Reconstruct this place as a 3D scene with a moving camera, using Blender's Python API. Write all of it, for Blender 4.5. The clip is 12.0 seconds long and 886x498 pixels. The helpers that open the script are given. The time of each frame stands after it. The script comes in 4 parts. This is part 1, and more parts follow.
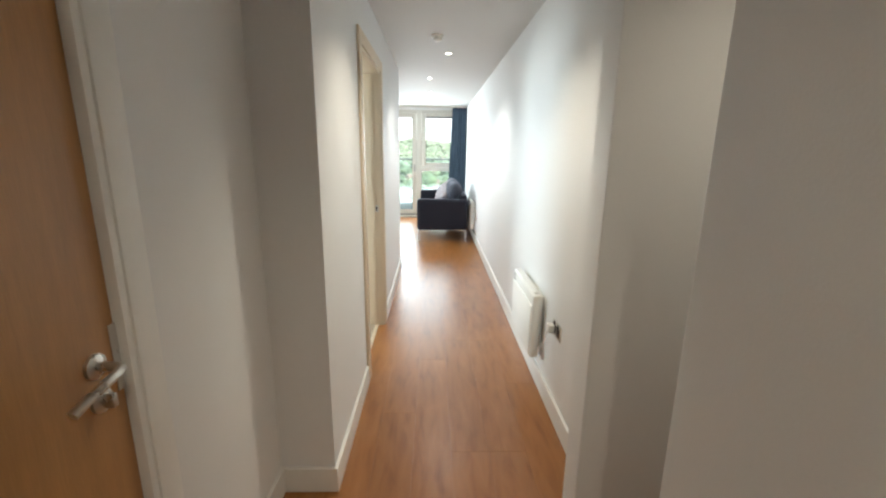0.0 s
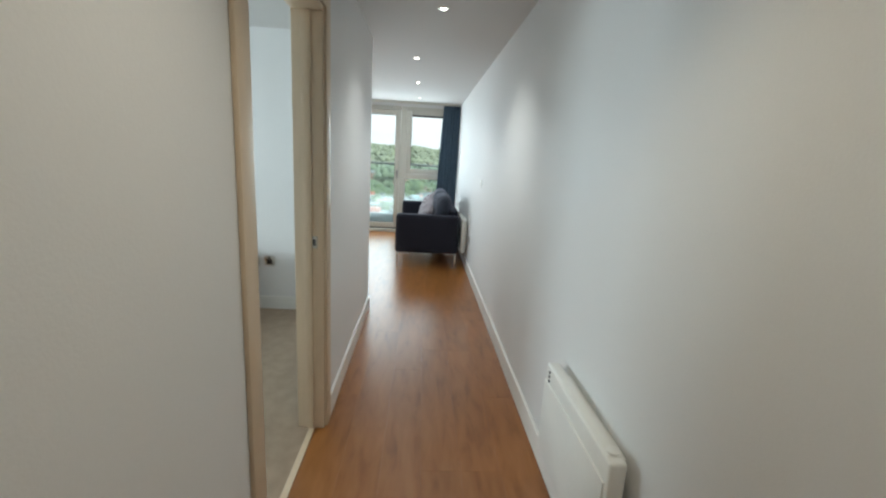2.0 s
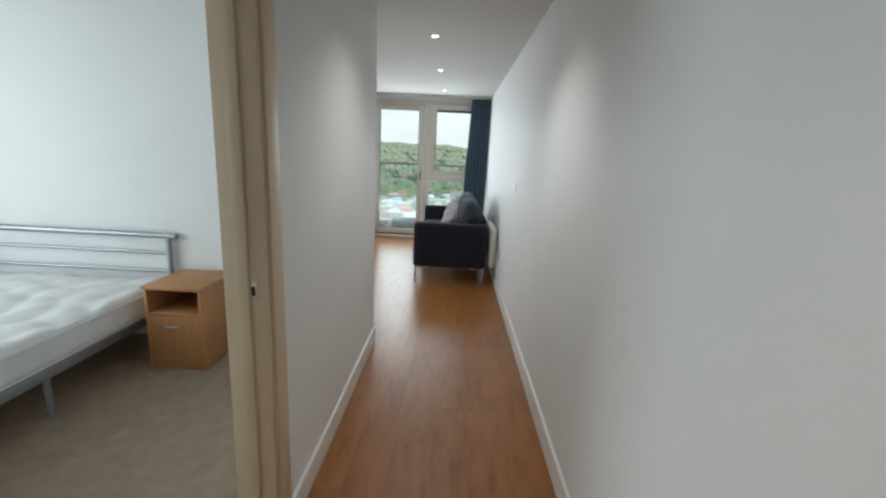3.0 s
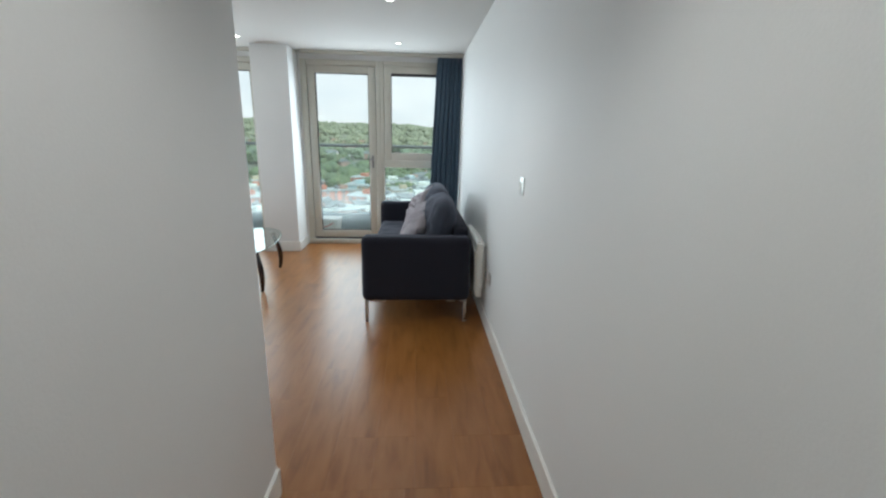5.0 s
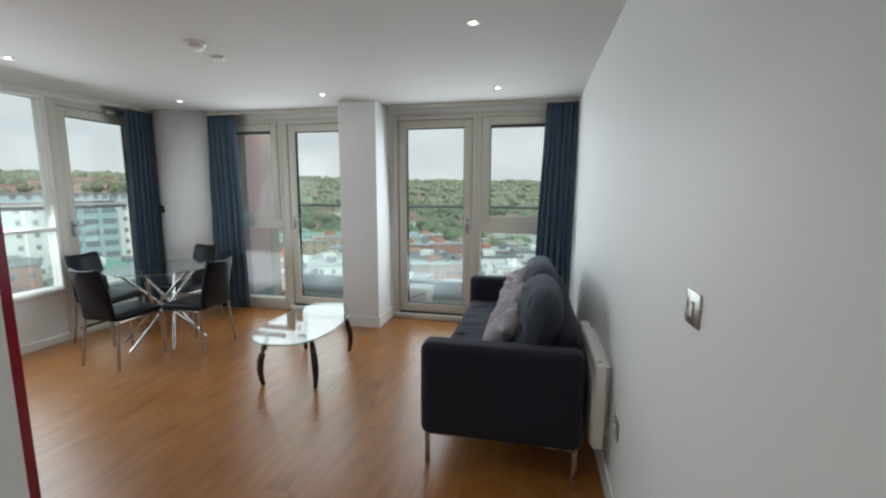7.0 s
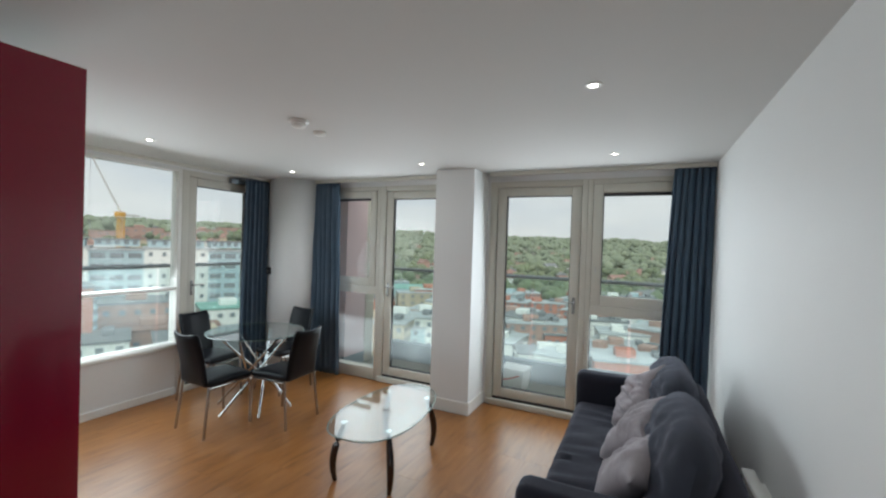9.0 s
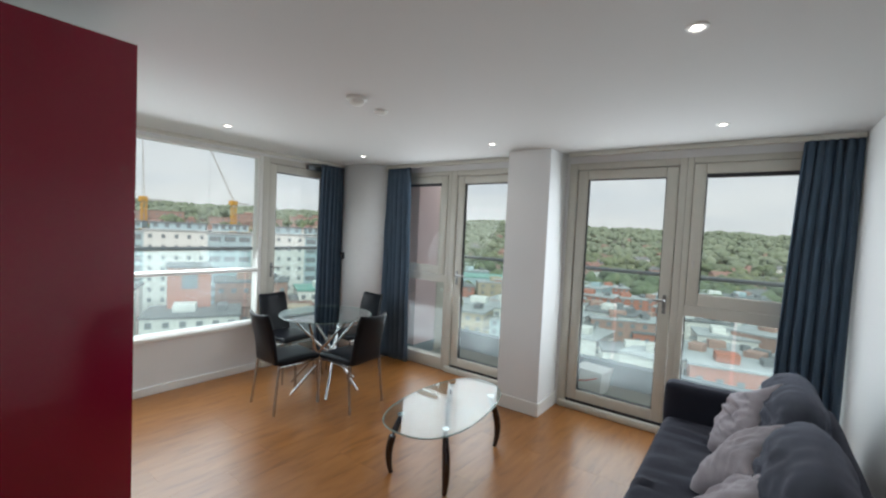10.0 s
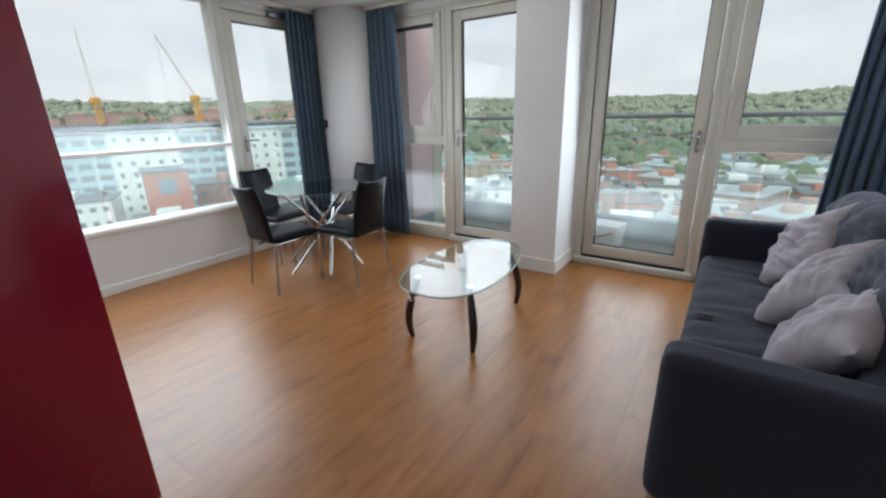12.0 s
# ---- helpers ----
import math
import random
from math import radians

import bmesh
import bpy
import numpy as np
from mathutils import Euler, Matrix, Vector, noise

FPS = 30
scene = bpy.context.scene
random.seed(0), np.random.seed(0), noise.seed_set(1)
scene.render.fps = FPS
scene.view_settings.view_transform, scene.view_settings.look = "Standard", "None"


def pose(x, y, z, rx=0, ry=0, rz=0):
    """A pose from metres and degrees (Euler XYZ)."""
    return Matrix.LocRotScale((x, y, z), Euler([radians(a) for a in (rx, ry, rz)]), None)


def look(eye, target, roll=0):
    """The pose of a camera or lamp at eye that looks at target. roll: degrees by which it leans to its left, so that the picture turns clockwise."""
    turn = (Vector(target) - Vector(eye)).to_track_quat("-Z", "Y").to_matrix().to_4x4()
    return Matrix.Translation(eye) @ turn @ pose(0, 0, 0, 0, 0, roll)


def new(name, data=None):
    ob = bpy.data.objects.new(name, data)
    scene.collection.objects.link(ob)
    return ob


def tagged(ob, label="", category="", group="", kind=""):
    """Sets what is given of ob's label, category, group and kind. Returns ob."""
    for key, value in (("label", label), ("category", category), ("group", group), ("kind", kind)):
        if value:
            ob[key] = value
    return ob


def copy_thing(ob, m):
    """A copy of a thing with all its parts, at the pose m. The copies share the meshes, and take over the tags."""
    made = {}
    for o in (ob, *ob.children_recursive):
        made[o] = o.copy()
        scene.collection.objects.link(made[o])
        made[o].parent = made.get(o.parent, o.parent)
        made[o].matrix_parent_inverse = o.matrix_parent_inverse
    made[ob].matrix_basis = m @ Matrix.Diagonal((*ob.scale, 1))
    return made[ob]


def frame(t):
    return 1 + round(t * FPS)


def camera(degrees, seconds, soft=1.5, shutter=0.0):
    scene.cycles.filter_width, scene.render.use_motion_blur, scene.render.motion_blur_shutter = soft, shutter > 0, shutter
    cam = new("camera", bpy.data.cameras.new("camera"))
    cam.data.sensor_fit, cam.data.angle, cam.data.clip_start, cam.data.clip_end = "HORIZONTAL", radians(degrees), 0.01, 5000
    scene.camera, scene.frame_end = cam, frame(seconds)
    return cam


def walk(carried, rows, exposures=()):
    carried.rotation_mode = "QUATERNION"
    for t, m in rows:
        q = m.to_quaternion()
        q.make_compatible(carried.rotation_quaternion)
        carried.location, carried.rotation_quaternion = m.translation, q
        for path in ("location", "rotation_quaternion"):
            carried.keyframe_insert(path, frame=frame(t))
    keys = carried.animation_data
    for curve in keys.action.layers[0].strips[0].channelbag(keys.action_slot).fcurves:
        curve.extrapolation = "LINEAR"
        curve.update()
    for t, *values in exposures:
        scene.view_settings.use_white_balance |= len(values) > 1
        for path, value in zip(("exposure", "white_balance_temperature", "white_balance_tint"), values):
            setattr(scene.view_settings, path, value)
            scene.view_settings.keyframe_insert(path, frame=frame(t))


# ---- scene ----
cam = camera(93.0, 12.0, soft=2.3)
PATH = [
    (0, (0.414, 1.465, 1.482), (0.457, 3.412, 1.026), 0.7),
    (0.5, (0.39, 1.798, 1.486), (0.538, 3.741, 1.034), 1.7),
    (1, (0.43, 2.136, 1.467), (0.558, 4.081, 1.02), 1.9),
    (1.5, (0.463, 2.481, 1.474), (0.468, 4.436, 1.053), 1.0),
    (2, (0.452, 2.859, 1.45), (0.566, 4.811, 1.027), 3.3),
    (2.5, (0.475, 3.232, 1.448), (0.583, 5.184, 1.029), 1.8),
    (3, (0.555, 3.639, 1.459), (0.521, 5.591, 1.025), 2.8),
    (3.2, (0.599, 3.767, 1.489), (0.521, 5.704, 0.996), 2.8),
    (4.8, (0.557, 5.136, 1.471), (0.697, 7.058, 0.936), 1.3),
    (5, (0.55, 5.259, 1.448), (0.676, 7.187, 0.929), 1.4),
    (5.5, (0.54, 5.622, 1.459), (0.691, 7.552, 0.957), 0.9),
    (6, (0.603, 5.918, 1.467), (0.662, 7.864, 1.011), 0.6),
    (6.5, (0.682, 6.177, 1.493), (0.454, 8.125, 1.101), -0.3),
    (7, (0.697, 6.301, 1.498), (0.279, 8.237, 1.22), 0.2),
    (7.2, (0.677, 6.356, 1.516), (0.208, 8.287, 1.289), 1.0),
    (9, (0.567, 6.703, 1.658), (-0.292, 8.509, 1.635), 1.8),
    (9.5, (0.567, 6.888, 1.669), (-0.475, 8.595, 1.66), 2.5),
    (10, (0.552, 6.968, 1.636), (-0.634, 8.576, 1.548), 2.7),
    (10.5, (0.542, 6.993, 1.556), (-0.726, 8.519, 1.313), 2.3),
    (11, (0.491, 6.99, 1.423), (-0.797, 8.455, 0.982), 1.5),
    (11.5, (0.379, 7.053, 1.358), (-0.813, 8.564, 0.816), 0.6),
    (12, (0.214, 7.169, 1.351), (-0.864, 8.737, 0.734), -1.4),
]
EXPOSURES = [(0.0, 1.2, 6250, 6), (0.5, 1.05, 6250, 6), (1.0, 0.80, 6150, 5), (1.5, 0.42, 6150, 5), (2.0, 0.18, 6100, 4), (2.5, 0.0, 6050, 4), (3.0, -0.08, 6250, 7), (5.0, -0.14, 6100, 6), (6.0, -0.32, 6200, 7), (6.5, -0.38, 6300, 8), (7.0, -0.5, 6350, 9), (9.5, -0.55, 6350, 10), (10.5, -0.42, 6300, 12), (12.0, -0.34, 6250, 13)]
walk(cam, [(t, look(eye, target, roll)) for t, eye, target, roll in PATH], EXPOSURES)

# ---- light and sky ----
world = bpy.data.worlds.new("overcast_sky")
scene.world = world
world.use_nodes = True
wn, wl = world.node_tree.nodes, world.node_tree.links
wn.clear()
w_out = wn.new("ShaderNodeOutputWorld")
w_sky = wn.new("ShaderNodeTexSky")
w_sky.sky_type, w_sky.sun_disc = "NISHITA", False
w_sky.sun_elevation, w_sky.sun_rotation = radians(48), radians(150)
w_bsky = wn.new("ShaderNodeBackground")
w_bsky.inputs["Strength"].default_value = 0.10
wl.new(w_sky.outputs[0], w_bsky.inputs["Color"])
w_tc = wn.new("ShaderNodeTexCoord")
w_map = wn.new("ShaderNodeMapping")
w_map.inputs["Scale"].default_value = (1.6, 1.6, 6.5)
wl.new(w_tc.outputs["Generated"], w_map.inputs["Vector"])
w_noise = wn.new("ShaderNodeTexNoise")
w_noise.inputs["Scale"].default_value, w_noise.inputs["Detail"].default_value = 2.2, 6
wl.new(w_map.outputs[0], w_noise.inputs["Vector"])
w_ramp = wn.new("ShaderNodeValToRGB")
w_ramp.color_ramp.elements[0].position, w_ramp.color_ramp.elements[0].color = 0.34, (0.84, 0.87, 0.91, 1)
w_ramp.color_ramp.elements[1].position, w_ramp.color_ramp.elements[1].color = 0.62, (1.0, 1.0, 1.0, 1)
wl.new(w_noise.outputs[0], w_ramp.inputs[0])
w_bcl = wn.new("ShaderNodeBackground")
w_bcl.inputs["Strength"].default_value = 1.28
wl.new(w_ramp.outputs[0], w_bcl.inputs["Color"])
w_mix = wn.new("ShaderNodeMixShader")
w_mix.inputs[0].default_value = 0.88
wl.new(w_bsky.outputs[0], w_mix.inputs[1])
wl.new(w_bcl.outputs[0], w_mix.inputs[2])
wl.new(w_mix.outputs[0], w_out.inputs["Surface"])

sun = new("sun", bpy.data.lights.new("sun", "SUN"))
sun.data.energy, sun.data.angle, sun.data.color = 4.0, radians(45), (1.0, 0.96, 0.9)
sun.matrix_world = look((35, -60, 66), (0, 0, 0))



def window_light(at, to, w, h, watts):
    """Sky light in a window's opening."""
    a = new("sky_light", bpy.data.lights.new("sky_light", "AREA"))
    a.data.shape, a.data.size, a.data.size_y, a.data.energy, a.data.color = "RECTANGLE", w, h, watts, (0.86, 0.95, 1.0)
    a.matrix_world = look(at, to)


window_light((0.00, 10.90, 1.25), (0.00, 5.0, 0.5), 1.60, 1.90, 38)
window_light((-2.18, 10.90, 1.25), (-2.18, 5.0, 0.5), 1.40, 1.90, 35)
window_light((-3.78, 8.42, 1.46), (0.0, 8.42, -0.8), 1.85, 1.50, 60)
window_light((-3.98, 4.80, 1.40), (0.0, 4.80, 1.40), 2.05, 1.70, 62)

WARM, COOL = (1.0, 0.86, 0.68), (1.0, 0.96, 0.91)
H = 2.40                      # ceiling height
# ceiling spots: x, y, watts, colour, beam
# The first two are out of view, added to brighten the entrance hall.
SPOTS = [(0.66, 1.05, 17, WARM, 140), (1.40, 2.20, 11, WARM, 140), (0.52, 3.55, 30, WARM, 112), (0.541, 5.86, 34, COOL, 116), (0.344, 7.33, 22, COOL, 112), (0.341, 8.71, 7, COOL, 125),
         (0.345, 10.205, 5, COOL, 125), (-1.318, 10.145, 2.5, COOL, 125), (-2.92, 10.14, 0.6, COOL, 125), (-2.922, 8.671, 2.5, COOL, 125)]


# ---- materials ----
def mat(name, color, rough=0.5, metal=0.0, vary=0.06, scale=4.0, bump=0.0, bscale=60.0, coat=0.0, spec=0.5, rnd=0.0, stretch=(1, 1, 1), sheen=0.0):
    m = bpy.data.materials.new(name)
    m.use_nodes = True
    n, l = m.node_tree.nodes, m.node_tree.links
    b = n["Principled BSDF"]
    b.inputs["Roughness"].default_value, b.inputs["Metallic"].default_value = rough, metal
    b.inputs["Coat Weight"].default_value, b.inputs["Coat Roughness"].default_value = coat, 0.06
    b.inputs["Specular IOR Level"].default_value = spec
    b.inputs["Sheen Weight"].default_value = sheen
    tc = n.new("ShaderNodeTexCoord")
    mp = n.new("ShaderNodeMapping")
    mp.inputs["Scale"].default_value = stretch
    l.new(tc.outputs["Object"], mp.inputs["Vector"])
    big = n.new("ShaderNodeTexNoise")
    big.inputs["Scale"].default_value, big.inputs["Detail"].default_value = scale, 5
    fine = n.new("ShaderNodeTexNoise")
    fine.inputs["Scale"].default_value, fine.inputs["Detail"].default_value = bscale, 3
    l.new(mp.outputs[0], big.inputs["Vector"]), l.new(mp.outputs[0], fine.inputs["Vector"])
    add = n.new("ShaderNodeMath")
    add.operation = "ADD"
    half = n.new("ShaderNodeMath")
    half.operation, half.inputs[1].default_value = "MULTIPLY", 0.5
    l.new(fine.outputs[0], half.inputs[0])
    l.new(big.outputs[0], add.inputs[0]), l.new(half.outputs[0], add.inputs[1])
    val = n.new("ShaderNodeMapRange")
    val.inputs["From Min"].default_value, val.inputs["From Max"].default_value = 0.45, 1.05
    val.inputs["To Min"].default_value, val.inputs["To Max"].default_value = 1 - vary, 1 + vary
    l.new(add.outputs[0], val.inputs["Value"])
    hsv = n.new("ShaderNodeHueSaturation")
    hsv.inputs["Color"].default_value = (*color, 1)
    last = val.outputs[0]
    if rnd:
        oi = n.new("ShaderNodeObjectInfo")
        rr = n.new("ShaderNodeMapRange")
        rr.inputs["To Min"].default_value, rr.inputs["To Max"].default_value = 1 - rnd, 1 + rnd
        l.new(oi.outputs["Random"], rr.inputs["Value"])
        mul = n.new("ShaderNodeMath")
        mul.operation = "MULTIPLY"
        l.new(last, mul.inputs[0]), l.new(rr.outputs[0], mul.inputs[1])
        last = mul.outputs[0]
    l.new(last, hsv.inputs["Value"])
    l.new(hsv.outputs[0], b.inputs["Base Color"])
    rv = n.new("ShaderNodeMapRange")
    rv.inputs["To Min"].default_value, rv.inputs["To Max"].default_value = max(0.02, rough * 0.85), min(1, rough * 1.15)
    l.new(big.outputs[0], rv.inputs["Value"]), l.new(rv.outputs[0], b.inputs["Roughness"])
    if bump:
        bp = n.new("ShaderNodeBump")
        bp.inputs["Strength"].default_value, bp.inputs["Distance"].default_value = bump, 0.004
        l.new(fine.outputs[0], bp.inputs["Height"]), l.new(bp.outputs[0], b.inputs["Normal"])
    return m


def island_mat(name, colors, rough=0.8, vary=0.25):
    """Colour by the random value of each loose piece."""
    m = mat(name, colors[0], rough, vary=vary, scale=0.3, bscale=2.0)
    n, l = m.node_tree.nodes, m.node_tree.links
    geo = n.new("ShaderNodeNewGeometry")
    ramp = n.new("ShaderNodeValToRGB")
    ramp.color_ramp.interpolation = "LINEAR"
    e = ramp.color_ramp.elements
    while len(e) < len(colors):
        e.new(0.5)
    for i, c in enumerate(colors):
        e[i].position, e[i].color = i / max(1, len(colors) - 1), (*c, 1)
    l.new(geo.outputs["Random Per Island"], ramp.inputs[0])
    l.new(ramp.outputs[0], [x for x in n if x.bl_idname == "ShaderNodeHueSaturation"][0].inputs["Color"])
    return m


def glass_mat(name, tint=(0.97, 0.99, 0.98), gloss=1.0, haze_veil=0.0):
    """Thin clear glass whose gloss grows towards grazing angles."""
    m = bpy.data.materials.new(name)
    m.use_nodes = True
    n, l = m.node_tree.nodes, m.node_tree.links
    n.clear()
    out, mix = n.new("ShaderNodeOutputMaterial"), n.new("ShaderNodeMixShader")
    tr, gl, lw, pw, ma = n.new("ShaderNodeBsdfTransparent"), n.new("ShaderNodeBsdfGlossy"), n.new("ShaderNodeLayerWeight"), n.new("ShaderNodeMath"), n.new("ShaderNodeMath")
    tr.inputs[0].default_value = (*tint, 1)
    gl.inputs["Roughness"].default_value = 0.01
    lw.inputs["Blend"].default_value = 0.5
    pw.operation, pw.inputs[1].default_value = "POWER", 4.0
    ma.operation, ma.inputs[1].default_value, ma.inputs[2].default_value = "MULTIPLY_ADD", 0.8 * gloss, 0.04 * gloss
    l.new(lw.outputs["Facing"], pw.inputs[0]), l.new(pw.outputs[0], ma.inputs[0]), l.new(ma.outputs[0], mix.inputs[0])
    l.new(tr.outputs[0], mix.inputs[1]), l.new(gl.outputs[0], mix.inputs[2])
    # pale translucent veil in the pane, standing in for haze over the view
    if haze_veil:
        film, tl, nz, sc = n.new("ShaderNodeMixShader"), n.new("ShaderNodeBsdfTranslucent"), n.new("ShaderNodeTexNoise"), n.new("ShaderNodeMath")
        tl.inputs[0].default_value = (0.80, 0.86, 0.86, 1)
        nz.inputs["Scale"].default_value = 3.0
        sc.operation, sc.inputs[1].default_value = "MULTIPLY", haze_veil * 2
        l.new(nz.outputs[0], sc.inputs[0]), l.new(sc.outputs[0], film.inputs[0])
        l.new(mix.outputs[0], film.inputs[1]), l.new(tl.outputs[0], film.inputs[2])
        mix = film
    l.new(mix.outputs[0], out.inputs[0])
    return m


def glow_mat(name, color, strength):
    m = bpy.data.materials.new(name)
    m.use_nodes = True
    b = m.node_tree.nodes["Principled BSDF"]
    b.inputs["Emission Color"].default_value, b.inputs["Emission Strength"].default_value = (*color, 1), strength
    return m


def floor_mat(name):
    """Oak-coloured plank: long grain along y, darker flecks, shifted from plank to plank."""
    m = bpy.data.materials.new(name)
    m.use_nodes = True
    n, l = m.node_tree.nodes, m.node_tree.links
    b = n["Principled BSDF"]
    tc, oi = n.new("ShaderNodeTexCoord"), n.new("ShaderNodeObjectInfo")
    off = n.new("ShaderNodeVectorMath")
    off.operation = "MULTIPLY_ADD"
    comb = n.new("ShaderNodeCombineXYZ")
    for i in range(3):
        l.new(oi.outputs["Random"], comb.inputs[i])
    off.inputs[1].default_value = (37.0, 53.0, 11.0)
    l.new(comb.outputs[0], off.inputs[0]), l.new(tc.outputs["Object"], off.inputs[2])
    mp = n.new("ShaderNodeMapping")
    mp.inputs["Scale"].default_value = (8, 1.5, 1)
    l.new(off.outputs[0], mp.inputs[0])
    g = n.new("ShaderNodeTexNoise")
    g.inputs["Scale"].default_value, g.inputs["Detail"].default_value, g.inputs["Distortion"].default_value = 2.2, 5, 0.4
    l.new(mp.outputs[0], g.inputs[0])
    r = n.new("ShaderNodeValToRGB")
    e = r.color_ramp.elements
    e[0].position, e[0].color = 0.26, (0.180, 0.075, 0.026, 1)
    e[1].position, e[1].color = 0.76, (0.335, 0.160, 0.066, 1)
    k = e.new(0.45)
    k.color = (0.265, 0.117, 0.044, 1)
    l.new(g.outputs[0], r.inputs[0])
    hs = n.new("ShaderNodeHueSaturation")
    hs.inputs["Saturation"].default_value = 1.10
    rr = n.new("ShaderNodeMapRange")
    rr.inputs["To Min"].default_value, rr.inputs["To Max"].default_value = 0.94, 1.06
    l.new(oi.outputs["Random"], rr.inputs[0]), l.new(rr.outputs[0], hs.inputs["Value"]), l.new(r.outputs[0], hs.inputs["Color"])
    mp2 = n.new("ShaderNodeMapping")
    mp2.inputs["Scale"].default_value = (26, 6.0, 1)
    l.new(off.outputs[0], mp2.inputs[0])
    f = n.new("ShaderNodeTexNoise")
    f.inputs["Scale"].default_value, f.inputs["Detail"].default_value = 1.6, 4
    l.new(mp2.outputs[0], f.inputs[0])
    fr = n.new("ShaderNodeMapRange")
    fr.inputs["From Min"].default_value, fr.inputs["From Max"].default_value = 0.73, 1.10
    l.new(f.outputs[0], fr.inputs[0])
    dk = n.new("ShaderNodeMix")
    dk.data_type = "RGBA"
    l.new(fr.outputs[0], dk.inputs["Factor"])
    l.new(hs.outputs[0], dk.inputs["A"])
    dk.inputs["B"].default_value = (0.14, 0.056, 0.020, 1)
    l.new(dk.outputs["Result"], b.inputs["Base Color"])
    ro = n.new("ShaderNodeMapRange")
    ro.inputs["To Min"].default_value, ro.inputs["To Max"].default_value = 0.27, 0.35
    l.new(g.outputs[0], ro.inputs[0]), l.new(ro.outputs[0], b.inputs["Roughness"])
    b.inputs["Specular IOR Level"].default_value = 0.65
    bp = n.new("ShaderNodeBump")
    bp.inputs["Strength"].default_value, bp.inputs["Distance"].default_value = 0.012, 0.002
    l.new(g.outputs[0], bp.inputs["Height"]), l.new(bp.outputs[0], b.inputs["Normal"])
    return m


def fabric_mat(name, color, rough=0.9, weave=420.0, vary=0.12, sheen=0.06):
    m = mat(name, color, rough, vary=vary, scale=9.0, bump=0.35, bscale=weave, sheen=sheen, spec=0.2)
    m.node_tree.nodes["Principled BSDF"].inputs["Sheen Tint"].default_value = (0.78, 0.80, 1.0, 1)
    return m


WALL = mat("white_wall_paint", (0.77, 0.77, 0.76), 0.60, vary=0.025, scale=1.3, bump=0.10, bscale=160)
# Ceiling white is darkened in its colour for the weaker light it gets.
CEIL = mat("shaded_ceiling_paint", (0.62, 0.605, 0.585), 0.75, vary=0.02, scale=1.0, bump=0.06, bscale=150)
TRIM = mat("white_gloss_trim", (0.80, 0.79, 0.75), 0.32, vary=0.03, scale=6, bump=0.03, bscale=40)
JAMB = mat("cream_door_frame", (0.66, 0.54, 0.39), 0.38, vary=0.05, scale=5, bump=0.05, bscale=50, stretch=(6, 6, 0.6))
FLOOR = floor_mat("oak_plank")
CARPET = mat("beige_carpet", (0.42, 0.33, 0.245), 0.98, vary=0.14, scale=12, bump=1.0, bscale=420, spec=0.1)
UPVC = mat("window_frame_paint", (0.62, 0.60, 0.53), 0.38, vary=0.03, scale=5, bump=0.03, bscale=60)
DARKGAP = mat("black_seal", (0.02, 0.02, 0.022), 0.6)
STEEL = mat("brushed_steel", (0.62, 0.61, 0.58), 0.28, 1.0, vary=0.06, scale=20, bscale=200)
HANDLE = mat("dark_satin_steel", (0.26, 0.26, 0.25), 0.35, 1.0, vary=0.06, scale=20)
LEGSTEEL = mat("dull_chrome", (0.42, 0.41, 0.40), 0.22, 1.0, vary=0.05, scale=10)
EDGEGLASS = mat("green_glass_edge", (0.20, 0.28, 0.26), 0.2, vary=0.05)
CHROME = mat("chrome", (0.58, 0.58, 0.58), 0.14, 1.0, vary=0.03, scale=10)
HEATER = mat("heater_enamel", (0.80, 0.80, 0.76), 0.35, vary=0.03, scale=8)
BLACKP = mat("black_plastic", (0.025, 0.025, 0.028), 0.42, vary=0.1, scale=20)
OAKDOOR = mat("oak_veneer", (0.40, 0.205, 0.072), 0.42, vary=0.16, scale=3.0, bump=0.08, bscale=30, stretch=(9, 9, 0.8))
BEECH = mat("beech_laminate", (0.46, 0.22, 0.088), 0.45, vary=0.10, scale=4.0, bump=0.05, bscale=40, stretch=(8, 8, 1.0))
SOFA = fabric_mat("charcoal_sofa_cloth", (0.019, 0.020, 0.029), sheen=0.12)
SOFA_B = fabric_mat("slate_cushion_cloth", (0.036, 0.041, 0.055), sheen=0.2)
PILLOW = fabric_mat("lilac_grey_crushed_cloth", (0.36, 0.33, 0.35), vary=0.2)
CURTAIN = fabric_mat("blue_slate_curtain", (0.078, 0.115, 0.160), weave=300)
LEATHER = mat("black_faux_leather", (0.005, 0.006, 0.009), 0.36, vary=0.12, scale=8, bump=0.05, bscale=180, spec=0.2)
WENGE = mat("dark_cherry_wood", (0.022, 0.010, 0.009), 0.25, vary=0.2, scale=5, coat=0.4, stretch=(6, 6, 1))
REDGLOSS = mat("dark_red_gloss", (0.225, 0.004, 0.024), 0.26, vary=0.03, scale=2, coat=0.6)
QUILT = mat("white_quilted_ticking", (0.80, 0.80, 0.79), 0.85, vary=0.04, scale=10, bump=0.3, bscale=200)
BEDMETAL = mat("silver_grey_bed_tube", (0.36, 0.39, 0.41), 0.38, 0.7, vary=0.06, scale=12)
GLASS = glass_mat("window_glass", (0.96, 0.985, 0.975), 0.35, 0.05)
TABLEGLASS = glass_mat("table_glass", (0.88, 0.93, 0.92), 0.75)
DINEGLASS = glass_mat("dining_table_glass", (0.80, 0.86, 0.86), 1.25)
BALGLASS = glass_mat("balustrade_glass", (0.88, 0.955, 0.95), 0.4, 0.03)
LAMPGLOW = glow_mat("lamp_glow", (1.0, 0.93, 0.82), 14.0)
